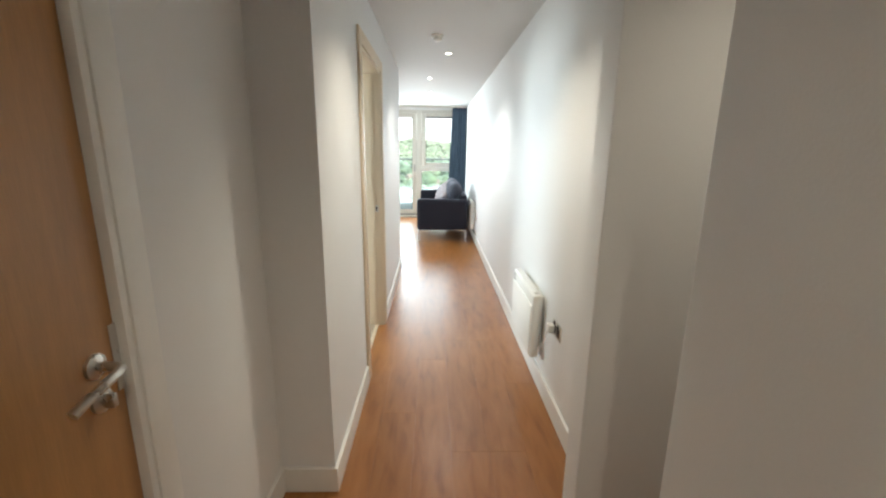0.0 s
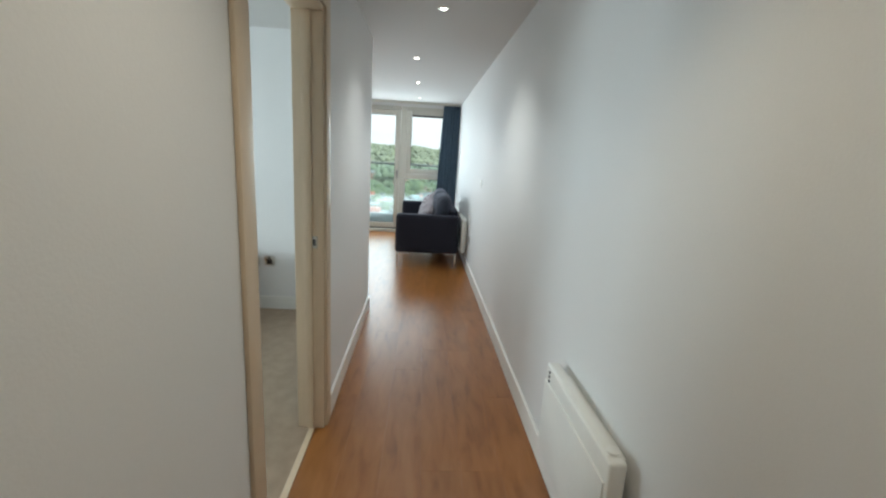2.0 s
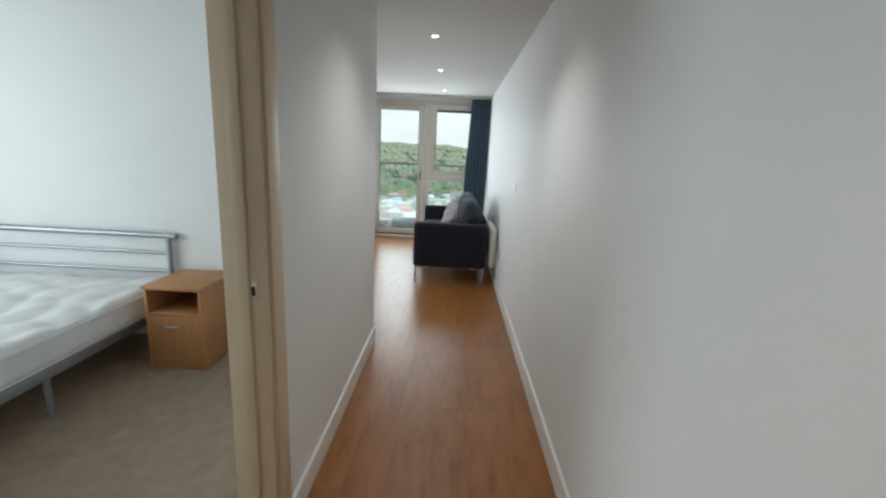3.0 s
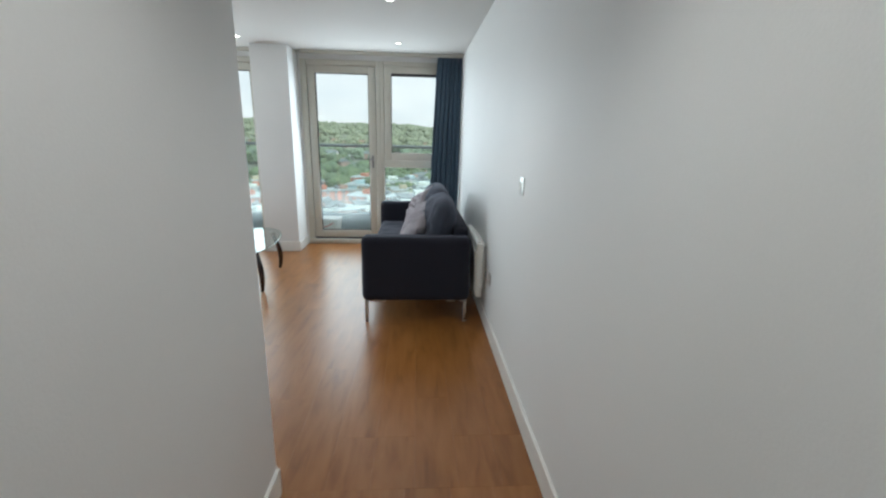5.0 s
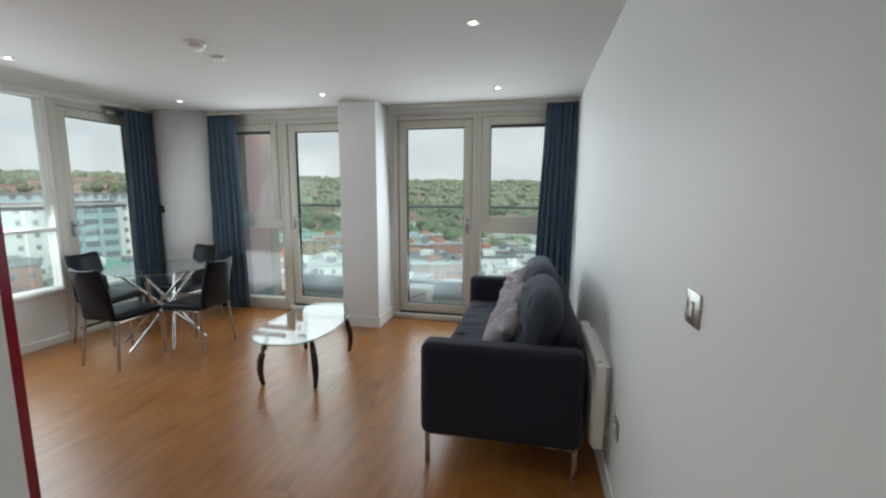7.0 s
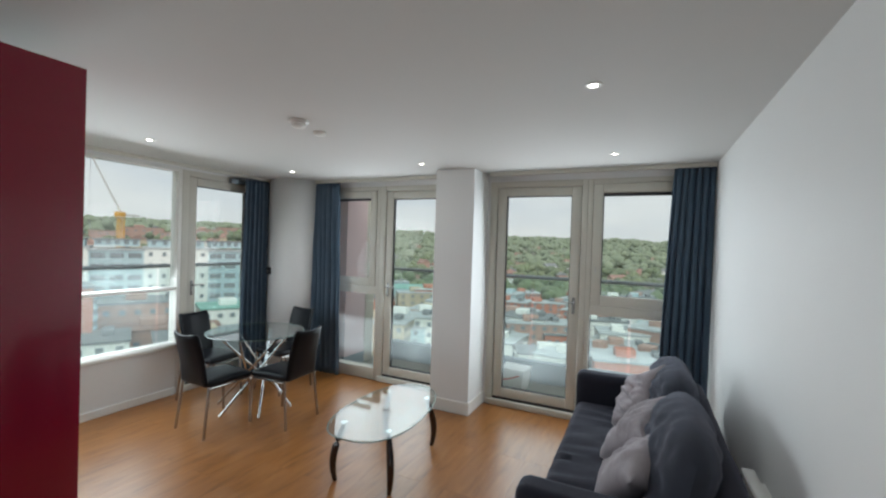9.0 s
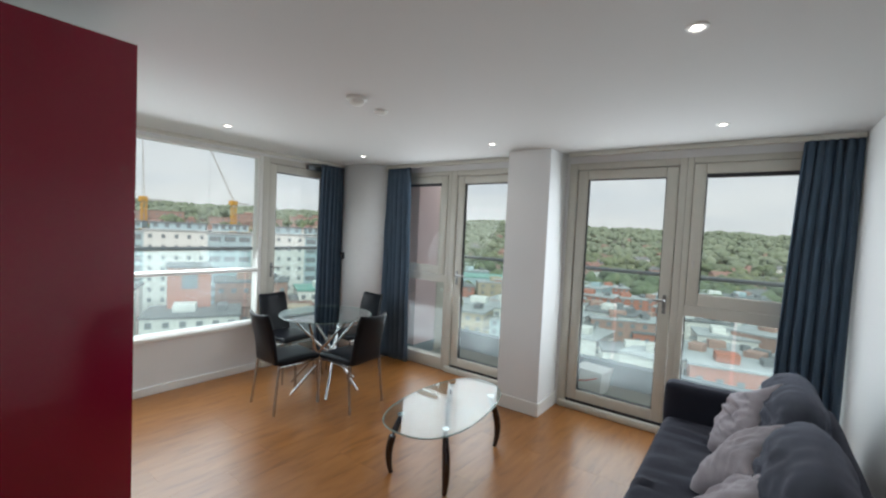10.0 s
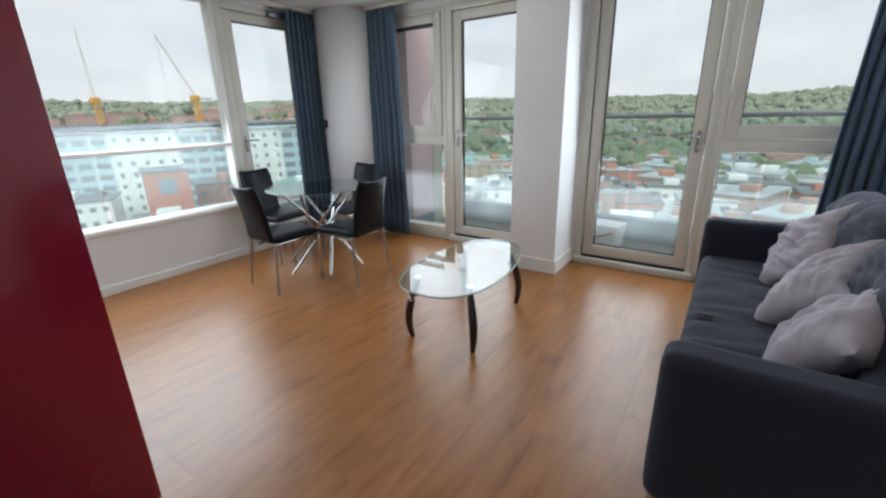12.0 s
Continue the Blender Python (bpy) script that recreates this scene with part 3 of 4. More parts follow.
part("seat_cushion", soft_box(0.015, SW - 0.12, 0.155, SL - 0.155, 0.33, 0.49, 0.05, 0.018, 0.019, 3.1, 44), SOFA, sofa, "charcoal seat cushion with loose creases")
for k, (y0, y1) in enumerate([(0.16, 0.955), (0.965, SL - 0.16)]):
    c = part("back_cushion", pillow(y1 - y0 + 0.03, 0.50, 0.26, 7.3 + 3 * k, 36, 0.030, 0.0, 0.62, 0.35), SOFA_B, sofa, "puffy slate back cushion")
    c.matrix_basis = pose(SW - 0.235, (y0 + y1) / 2, 0.715, 0, 14, 0) @ pose(0, 0, 0, 0, 0, 90)
for x, y in [(0.03, 0.06), (SW - 0.03, 0.06), (0.03, SL - 0.06), (SW - 0.03, SL - 0.06)]:
    sx = 1 if x < 0.4 else -1
    bm = bmesh.new()
    box(bm, x - 0.012, x + 0.012, y - 0.012, y + 0.012, 0.0, 0.19, 0.004)
    box(bm, min(x - sx * 0.012, x + sx * 0.15), max(x - sx * 0.012, x + sx * 0.15), y - 0.012, y + 0.012, 0.172, 0.19, 0.003)
    part("leg", bm, STEEL, sofa, "slim brushed metal leg")
for at, lean, roll, yaw, size, seed in [((0.57, 9.70, 0.70), 30, 36, 14, 0.41, 1.0), ((0.575, 9.25, 0.675), 42, -26, -8, 0.41, 2.0), ((0.575, 8.82, 0.668), 40, -28, -16, 0.40, 3.0)]:
    c = solo("scatter_cushion", pillow(size, size, 0.17, seed, 48, 0.022, 0.14, 0.0, 1.0), PILLOW, "crumpled lilac-grey scatter cushion on the sofa", "cushion", "scatter cushions")
    c.matrix_basis = pose(*at, 0, 0, yaw) @ pose(0, 0, 0, 0, lean, 0) @ pose(0, 0, 0, 0, 0, 90) @ pose(0, 0, 0, 0, roll, 0)

# ---- coffee table ----
ct = thing("coffee_table", (-1.13, 9.405, 0.0), "glass coffee table with curved dark wooden legs", "coffee table", rz=5)
outline = []
for k in range(64):
    a = 2 * math.pi * k / 64
    c, s = math.cos(a), math.sin(a)
    outline.append((0.30 * math.copysign(abs(c) ** 0.8, c) * (1 - 0.10 * s), 0.57 * math.copysign(abs(s) ** 0.86, s)))
g = part("glass_top", slab(outline, 0.398, 0.410, 0.003), TABLEGLASS, ct, "clear rounded glass top")
g.visible_shadow = False
part("glass_edge", T([(x * 1.0, y * 1.0, 0.404) for x, y in outline + outline[:1]], 0.0045, 6), EDGEGLASS, ct, "green polished glass edge")
for sx, sy in [(-1, -1), (1, -1), (1, 1), (-1, 1)]:
    pts, rad = [], []
    for i in range(13):
        t = i / 12
        out = 0.175 + 0.055 * math.sin(t * 2.2) - 0.01 * t
        pts.append((sx * out, sy * (0.332 + (out - 0.175) * 1.1), 0.375 * (1 - t)))
        rad.append(0.013 + 0.013 * math.sin(math.pi * min(1, 0.12 + t * 0.82)))
    leg = part("leg", T(pts, 0.02, 12, rad), WENGE, ct, "curved dark cherry leg")
    px, py = pts[0][0], pts[0][1]
    part("cup", lathe([(0.012, 0.366), (0.012, 0.388), (0.026, 0.392), (0.026, 0.398)], 20, (px, py)), CHROME, leg, "chrome glass support")

# ---- dining table ----
dt = thing("dining_table", (-2.85, 9.66, 0.0), "round glass dining table on crossed chrome tubes", "dining table")
g = part("glass_top", lathe([(0.442, 0.738), (0.446, 0.742), (0.446, 0.746), (0.442, 0.75)], 64), DINEGLASS, dt, "round clear glass top")
part("glass_edge", T([(0.444 * math.cos(2 * math.pi * k / 64), 0.444 * math.sin(2 * math.pi * k / 64), 0.744) for k in range(65)], 0.0045, 6), EDGEGLASS, dt, "green polished glass edge")
g.visible_shadow = False
for k in range(6):
    a = radians(60 * k + 20)
    b = a + radians(160)
    off = Vector((-math.sin(a), math.cos(a), 0)) * 0.03
    p0, p1 = Vector((math.cos(a) * 0.36, math.sin(a) * 0.36, 0.012)), Vector((math.cos(b) * 0.33, math.sin(b) * 0.33, 0.730))
    part("leg_tube", T([p0 + off, (p0 + p1) / 2 + off, p1 + off], 0.0125, 12), CHROME, dt)
    part("pad", lathe([(0.022, 0.728), (0.022, 0.737)], 16, (p1.x + off.x, p1.y + off.y)), CHROME, dt)


# ---- dining chairs: built facing +y, the back at -y ----
def build_chair():
    ch = thing("dining_chair", (0, 0, 0), "black faux-leather dining chair on chrome legs", "chair", "chairs round the glass table")
    part("seat", soft_box(-0.195, 0.195, -0.20, 0.21, 0.405, 0.465, 0.025, 0.008, n=12), LEATHER, ch)
    bm = soft_box(-0.175, 0.175, -0.020, 0.020, 0.0, 0.44, 0.02, n=14)
    for v in bm.verts:
        t = max(0.0, v.co.z / 0.44)
        v.co.x *= 1.03 - 0.10 * t
        v.co.y += -0.20 - 0.065 * t ** 1.6 - 0.05 * (1 - (v.co.x / 0.2) ** 2) * t
        v.co.z += 0.41 + 0.018 * (v.co.x / 0.17) ** 2 * t
    part("backrest", bm, LEATHER, ch)
    for sx in (-1, 1):
        part("leg", T([(sx * 0.19, -0.19, 0.42), (sx * 0.195, -0.21, 0.22), (sx * 0.205, -0.235, 0.0)], 0.012, 10), LEGSTEEL, ch)
        part("leg", T([(sx * 0.19, 0.18, 0.42), (sx * 0.195, 0.19, 0.22), (sx * 0.20, 0.20, 0.0)], 0.012, 10), LEGSTEEL, ch)
        part("seat_rail", T([(sx * 0.19, -0.19, 0.402), (sx * 0.19, 0.18, 0.402)], 0.010, 8), LEGSTEEL, ch)
    return ch


chair = build_chair()
chair.matrix_basis = pose(-2.80, 9.21, 0, 0, 0, -4)
for x, y, rz in [(-2.41, 9.60, 92), (-3.41, 9.60, -86), (-3.03, 10.18, 176)]:
    copy_thing(chair, pose(x, y, 0, 0, 0, rz))


# ---- curtains ----
def curtain(a0, a1, b0, b1, depth, folds, along, place, seed, top=H - 0.036, bottom=0.03):
    """A gathered curtain; a0..a1 its top edge, b0..b1 its hem along the wall."""
    bm = bmesh.new()
    nu, nv = folds * 10, 26
    rows = []
    for j in range(nv + 1):
        t = j / nv
        z = top + (bottom - top) * t
        row = []
        for i in range(nu + 1):
            s = i / nu
            u0, u1 = a0 + (b0 - a0) * t ** 0.8, a1 + (b1 - a1) * t ** 0.8
            ph = s * folds * 2 * math.pi + 0.9 * noise.noise(Vector((s * 5, t * 1.2, seed)))
            amp = depth * (0.75 + 0.35 * t) * (0.8 + 0.5 * noise.noise(Vector((s * 6 + seed, t * 0.8, 1.0))))
            u = u0 + (u1 - u0) * s + 0.012 * math.sin(ph * 2 + 1)
            w = amp * math.sin(ph) + 0.01 * noise.noise(Vector((s * 9, t * 5, seed + 4)))
            row.append(bm.verts.new((place + w, u, z) if along == "y" else (u, place + w, z)))
        rows.append(row)
    for q, r in zip(rows, rows[1:]):
        for i in range(nu):
            bm.faces.new((q[i], q[i + 1], r[i + 1], r[i])).smooth = True
    ob = solo("curtain", bm, CURTAIN, "slate-blue gathered full-length curtain", "curtain", "curtains")
    ob.modifiers.new("thickness", "SOLIDIFY").thickness = 0.004
    return ob


curtain(0.79, XR - 0.02, 0.69, XR - 0.03, 0.040, 6, "x", YW - 0.135, 2.0)
curtain(-3.23, -2.80, -3.21, -2.74, 0.040, 6, "x", YW - 0.135, 5.0)
curtain(10.17, 10.53, 10.13, 10.55, 0.040, 6, "y", XL + 0.13, 9.0)


# ---- heaters, sockets, switches ----
def heater(y0, y1, z0, z1, label):
    h = thing("panel_heater", (XR, y0, 0), label, "heater", "wall heaters")
    L = y1 - y0
    part("body", B(-0.085, -0.030, 0, L, z0, z1, 0.010, 3), HEATER, h)
    part("front_panel", B(-0.093, -0.083, 0.012, L - 0.012, z0 + 0.015, z1 - 0.07, 0.004), HEATER, h)
    part("top_grille", B(-0.078, -0.037, 0.03, L - 0.03, z1 - 0.004, z1 + 0.003, 0.002), HEATER, h)
    part("wall_bracket", B(-0.032, -0.001, 0.06, L - 0.06, z0 + 0.05, z1 - 0.03, 0.004), HEATER, h)
    for i in range(3):
        part("button", lathe([(0.006, 0), (0.006, 0.004)], 10), BLACKP, h).matrix_basis = pose(-0.0855, L - 0.05, z1 - 0.022 - 0.02 * i, 0, -90, 0)
    part("thermostat_knob", lathe([(0.020, 0), (0.020, 0.014), (0.015, 0.018)], 18), HEATER, h).matrix_basis = pose(-0.055, 0.05, z1 - 0.004)
    part("cable", T([(-0.02, 0.03, z0 + 0.06), (-0.03, -0.03, z0 + 0.10), (-0.022, -0.08, z0 + 0.16), (-0.014, -0.14, z1 - 0.12)], 0.004, 8), TRIM, h, "white power cable")


heater(3.86, 4.47, 0.225, 0.635, "white slim wall-mounted electric panel heater")
heater(8.36, 9.10, 0.215, 0.655, "white electric panel heater behind the sofa")


def plate(name, w, hgt, at, rz, label, category, gangs=1, kind="switch", group=""):
    """A steel wall plate facing -y before its turn."""
    p = thing(name, at, label, category, group, rz)
    part("plate", B(-w / 2, w / 2, -0.007, 0, -hgt / 2, hgt / 2, 0.003), STEEL, p)
    for g in range(gangs):
        cx = (g - (gangs - 1) / 2) * 0.066
        if kind == "switch":
            part("rocker", B(cx - 0.013, cx + 0.013, -0.012, -0.006, -0.02, 0.02, 0.003), TRIM, p)
        else:
            part("insert", B(cx - 0.024, cx + 0.024, -0.009, -0.006, -0.032, 0.016, 0.002), BLACKP, p)
            part("rocker", B(cx - 0.009, cx + 0.009, -0.012, -0.006, 0.020, 0.036, 0.002), BLACKP, p)
            for dx, dz in [(0, 0.006), (-0.011, -0.014), (0.011, -0.014)]:
                part("pin_hole", B(cx + dx - 0.003, cx + dx + 0.003, -0.0098, -0.0088, dz - 0.005, dz + 0.005), DARKGAP, p)
    return p


plate("light_switch", 0.088, 0.088, (XR, 7.438, 1.205), -90, "brushed steel light switch on the white wall", "light switch")
plate("double_socket", 0.148, 0.088, (XR, 3.615, 0.525), -90, "brushed steel double socket beside the heater", "socket", 2, "socket")
pl = thing("plug", (XR - 0.010, 3.655, 0.52), "white plug in the double socket", "plug")
part("plug_body", B(-0.035, 0, -0.024, 0.024, -0.026, 0.022, 0.006), TRIM, pl)
plate("fused_switch", 0.088, 0.088, (XR, 8.22, 0.42), -90, "brushed steel fused outlet beside the heater", "socket", 1, "switch")
for x in (-1.02, -0.89):
    plate("wall_socket", 0.088, 0.088, (x, YB, 0.455), 0, "brushed steel socket on the bedroom wall", "socket", 1, "socket", "bedroom sockets")
th = thing("thermostat", (-3.617, 10.501, 1.262), "small black wall control on the round column", "thermostat", rz=-15)
part("case", B(-0.038, 0.038, -0.026, -0.002, -0.042, 0.042, 0.006), BLACKP, th)
part("dial", B(-0.012, 0.012, -0.031, -0.025, -0.016, 0.010, 0.003), STEEL, th)


# ---- ceiling fittings ----
def downlight(x, y, watts, colour, beam):
    d = thing("ceiling_downlight", (x, y, H), "small round recessed ceiling spotlight, lit", "ceiling light", "ceiling spotlights")
    part("bezel", lathe([(0.024, -0.001), (0.026, -0.006), (0.037, -0.005), (0.040, 0.0)], 28), TRIM, d)
    part("lamp", lathe([(0.002, -0.0065), (0.015, -0.0062), (0.018, -0.0035)], 20), LAMPGLOW, d, "glowing lamp")
    s = new("spot", bpy.data.lights.new("spot", "SPOT"))
    s.data.energy, s.data.color, s.data.spot_size, s.data.spot_blend, s.data.shadow_soft_size = watts, colour, radians(beam), 1.0, 0.03
    s.location, s.parent = (0, 0, -0.02), d


for q in SPOTS:
    downlight(*q)


def alarm(x, y, r, label):
    a = thing("smoke_alarm", (x, y, H), label, "smoke alarm", "ceiling alarms")
    part("base", lathe([(r, 0), (r, -0.012), (r * 0.9, -0.016)], 28), TRIM, a)
    part("head", lathe([(r * 0.62, -0.014), (r * 0.72, -0.022), (r * 0.72, -0.034), (r * 0.5, -0.044), (r * 0.1, -0.046)], 24), TRIM, a)


alarm(0.43, 5.22, 0.050, "white round smoke alarm on the corridor ceiling")
alarm(-1.40, 8.68, 0.062, "white round smoke alarm on the ceiling")
sens = thing("ceiling_sensor", (-1.47, 8.95, H), "small white ceiling sensor beside the alarm", "sensor")
part("body", lathe([(0.045, 0), (0.045, -0.010), (0.034, -0.022), (0.01, -0.024)], 24), TRIM, sens)

# ---- entrance hall door ----
DX, DY = -0.25, 0.045         # face of the hall wall, shift along it
d1 = tagged(new("door_1"), "closed oak veneer door with a steel lever handle", "door", kind="structure")
part("door_leaf", B(DX - 0.052, DX - 0.012, 1.462 + DY, 2.262 + DY, 0.008, 2.02, 0.003), OAKDOOR, d1)
for y0, y1, z0, z1 in [(1.42, 1.458, 0, 2.06), (2.266, 2.30, 0, 2.06), (1.458, 2.266, 2.024, 2.06)]:
    part("door_frame", B(DX - 0.14, DX + 0.008, y0 + DY, y1 + DY, z0, z1, 0.003), TRIM, d1)
for y0, y1, z0, z1 in [(1.36, 1.44, 0, 2.12), (2.285, 2.36, 0, 2.12), (1.44, 2.285, 2.045, 2.12)]:
    part("architrave", B(DX, DX + 0.015, y0 + DY, y1 + DY, z0, z1, 0.005), TRIM, d1)
HY, HZ = 2.24, 1.055
dh = part("door_handle", lathe([(0.026, 0), (0.026, 0.007), (0.022, 0.010)], 24), STEEL, d1, "curved steel lever handle")
dh.matrix_basis = pose(DX - 0.012, HY, HZ, 0, 90, 0)
part("lever", T([(DX - 0.005, HY, HZ), (DX + 0.034, HY, HZ), (DX + 0.046, HY - 0.006, HZ), (DX + 0.052, HY - 0.022, HZ - 0.001), (DX + 0.052, HY - 0.055, HZ - 0.006), (DX + 0.048, HY - 0.09, HZ - 0.015), (DX + 0.042, HY - 0.122, HZ - 0.028)], 0.0095, 12), STEEL, d1)
ro = part("keyhole_rose", lathe([(0.026, 0), (0.026, 0.007), (0.020, 0.010)], 24), STEEL, d1)
ro.matrix_basis = pose(DX - 0.012, HY, HZ - 0.075, 0, 90, 0)
part("thumb_turn", B(DX - 0.002, DX + 0.020, HY - 0.007, HY + 0.007, HZ - 0.09, HZ - 0.06, 0.003), STEEL, d1)
part("latch_plate", B(DX - 0.0125, DX - 0.0105, 2.245 + DY, 2.264 + DY, HZ - 0.085, HZ + 0.065), STEEL, d1)

# ---- bedroom doorway ----
d5 = tagged(new("door_5"), "open bedroom doorway with a cream wooden frame", "doorway", kind="structure")
x0, x1 = XC - 0.135, XC + 0.004
for b in [(x0, x1, 4.885, 4.92, 0, 2.08), (x0, x1, 4.02, 4.055, 0, 2.08), (x0, x1, 4.055, 4.885, 2.045, 2.08)]:
    part("door_frame", B(*b, 0.003), JAMB, d5)
for b in [(x0 + 0.045, x0 + 0.085, 4.872, 4.885, 0, 2.045), (x0 + 0.045, x0 + 0.085, 4.055, 4.068, 0, 2.045)]:
    part("door_stop", B(*b, 0.003), JAMB, d5)
for b in [(XC, XC + 0.016, 4.905, 4.99, 0, 2.14), (XC, XC + 0.016, 3.95, 4.038, 0, 2.14), (XC, XC + 0.016, 4.038, 4.905, 2.065, 2.14)]:
    part("architrave", B(*b, 0.005), JAMB, d5)
part("strike_plate", B(XC - 0.055, XC - 0.025, 4.8825, 4.886, 0.985, 1.045, 0.001), STEEL, d5, "steel strike plate")
part("strike_lip", B(XC - 0.046, XC - 0.034, 4.8815, 4.8828, 1.0, 1.03), DARKGAP, d5)

# ---- kitchen end: tall red unit and bin ----
tc = thing("tall_cabinet", (-1.38, 7.02, 0.0), "tall dark red gloss kitchen unit", "cabinet")
part("end_panel", B(-0.020, 0.0, 0.0, 0.55, 0.0, 2.285, 0.0015), REDGLOSS, tc)
part("body", B(-0.60, -0.021, 0.005, 0.527, 0.10, 2.275, 0.001), TRIM, tc)
part("cabinet_door", B(-0.598, -0.023, 0.529, 0.549, 0.10, 2.275, 0.002), REDGLOSS, tc)
part("plinth", B(-0.58, -0.03, 0.01, 0.49, 0.0, 0.098), BLACKP, tc)
bn = thing("kitchen_bin", (-0.99, 6.95, 0.0), "dark grey round pedal bin beside the red unit", "bin")
part("body", lathe([(0.135, 0.0), (0.14, 0.02), (0.145, 0.56), (0.15, 0.58)], 32), BINGREY, bn)
part("lid", lathe([(0.152, 0.582), (0.152, 0.60), (0.13, 0.63), (0.07, 0.652), (0.01, 0.657)], 32), BINGREY, bn)
part("rim", lathe([(0.154, 0.57), (0.154, 0.582)], 32), STEEL, bn)
part("pedal", B(-0.04, 0.04, -0.20, -0.13, 0.015, 0.03, 0.005), BINGREY, bn)

# ---- bedroom ----
bc = thing("bedside_cabinet", (-1.365, 6.115, 0.004), "beech-effect bedside cabinet with an open shelf", "bedside cabinet")
W, D, Hc = 0.365, 0.42, 0.565
for b, nm in [((-0.01, W + 0.01, -0.012, D, Hc - 0.02, Hc), "top"), ((0, 0.018, 0, D, 0, Hc - 0.02), "side_panel"), ((W - 0.018, W, 0, D, 0, Hc - 0.02), "side_panel"), ((0.018, W - 0.018, D - 0.01, D, 0.0, Hc - 0.02), "back_panel"),
              ((0.018, W - 0.018, 0.0, D - 0.01, 0.375, 0.393), "shelf"), ((0.018, W - 0.018, 0.01, 0.028, 0.0, 0.05), "plinth")]:
    part(nm, B(*b, 0.002), BEECH, bc)
dr = part("cabinet_door", B(0.020, W - 0.020, -0.002, 0.016, 0.054, 0.371, 0.002), BEECH, bc)
part("handle", T([(0.13, -0.002, 0.312), (0.135, -0.022, 0.312), (0.155, -0.028, 0.310), (0.19, -0.028, 0.310), (0.21, -0.022, 0.312), (0.215, -0.002, 0.312)], 0.006, 8), STEEL, dr)

bed = thing("bed", (-2.90, 4.59, 0.004), "double bed with a silver tube headboard and bare mattress", "bed")
BW, BL = 1.42, 1.98
part("side_rail", B(BW - 0.03, BW, 0.0, BL, 0.23, 0.285, 0.004), BEDMETAL, bed)
part("side_rail", B(0, 0.03, 0.0, BL, 0.23, 0.285, 0.004), BEDMETAL, bed)
part("end_rail", B(0.03, BW - 0.03, 0.0, 0.03, 0.23, 0.285, 0.004), BEDMETAL, bed)
part("slat_deck", B(0.03, BW - 0.03, 0.03, BL - 0.03, 0.262, 0.28), BEECH, bed)
for x in (0.02, BW - 0.02):
    part("headboard_post", T([(x, BL + 0.02, 0.0), (x, BL + 0.02, 0.78)], 0.020, 12), BEDMETAL, bed)
for x, y in [(0.03, 0.03), (BW - 0.03, 0.03), (BW - 0.03, 0.98), (0.03, 0.98)]:
    part("leg", T([(x, y, 0.0), (x, y, 0.24)], 0.018, 12), BEDMETAL, bed)
part("top_rail", T([(-0.04, BL + 0.02, 0.79), (BW + 0.04, BL + 0.02, 0.79)], 0.022, 12), BEDMETAL, bed)
for z in (0.66, 0.52):
    part("cross_rail", T([(0.02, BL + 0.02, z), (BW - 0.02, BL + 0.02, z)], 0.011, 10), BEDMETAL, bed)
mt = thing("mattress", (-2.90, 4.59, 0.284), "bare white quilted mattress on the bed frame", "mattress")
bm = soft_box(0.01, BW - 0.01, 0.02, BL - 0.01, 0.0, 0.18, 0.045, n=56)
for v in bm.verts:
    if v.co.z > 0.15:
        gx, gy = v.co.x / 0.22, v.co.y / 0.22
        v.co.z += 0.016 * (abs(math.sin(math.pi * (gx + 0.3 * math.sin(gy * 2)))) + abs(math.sin(math.pi * (gy + 0.3 * math.sin(gx * 2))))) - 0.008
part("quilted_body", bm, QUILT, mt)
for z in (0.02, 0.16):
    part("piping", T([(0.005, 0.03, z), (0.02, 0.012, z), (BW - 0.02, 0.012, z), (BW - 0.002, 0.03, z), (BW - 0.002, BL - 0.02, z)], 0.006, 8), QUILT, mt)

# ---- the tower below the flat ----
setting("tower_wall_below", many((XL - 0.22, 9.0, -9.0, YW + 0.26, -30.0, -0.26)), CREAM, "pale rendered storeys below the flat", "tower")

# ---- balcony ----
setting("balcony_floor", many((-3.4, 1.6, YW + 0.28, 12.0, -0.25, -0.05), (-4.9, XL - 0.22, 5.0, YW + 0.35, -0.25, -0.05)), DECK, "pale paved balcony floor", "balcony floor")
setting("parapet", many((-3.0, 1.7, 12.0, 12.14, -0.4, 0.20), (-5.04, -4.9, 5.0, 11.3, -0.4, 0.20)), UPSTAND, "low blue-grey balcony upstand", "parapet")
setting("fin_wall", many((-3.7, -3.0, YW + 0.30, 11.66, 0.10, 3.2)), PINK, "pink rendered outside wall", "wall")
setting("fin_wall_base", many((-3.7, -2.995, YW + 0.30, 11.66, -0.25, 0.10)), UPSTAND, "blue-grey base of the outside wall", "wall")
setting("fin_wall_edge", many((-3.7, -2.99, 11.66, 11.86, -0.25, 3.2)), CREAM, "cream edge of the outside wall", "wall")


def balustrade(a, b, along, label):
    r = thing("balustrade", (0, 0, 0), label, "balustrade")
    pt = (lambda u, z: (u, 12.07, z)) if along == "x" else (lambda u, z: (-4.97, u, z))
    part("handrail", T([pt(a, 1.27), pt(b, 1.27)], 0.024, 12), RAILM, r, "grey metal handrail")
    n = max(1, round((b - a) / 1.3))
    for i in range(n):
        u0, u1 = a + (b - a) * i / n + 0.015, a + (b - a) * (i + 1) / n - 0.015
        bm = B(u0, u1, 12.064, 12.076, 0.21, 1.24) if along == "x" else B(-4.976, -4.964, u0, u1, 0.21, 1.24)
        g = part("glass_panel", bm, BALGLASS, r, "pale green glass panel")
        g.visible_shadow = False


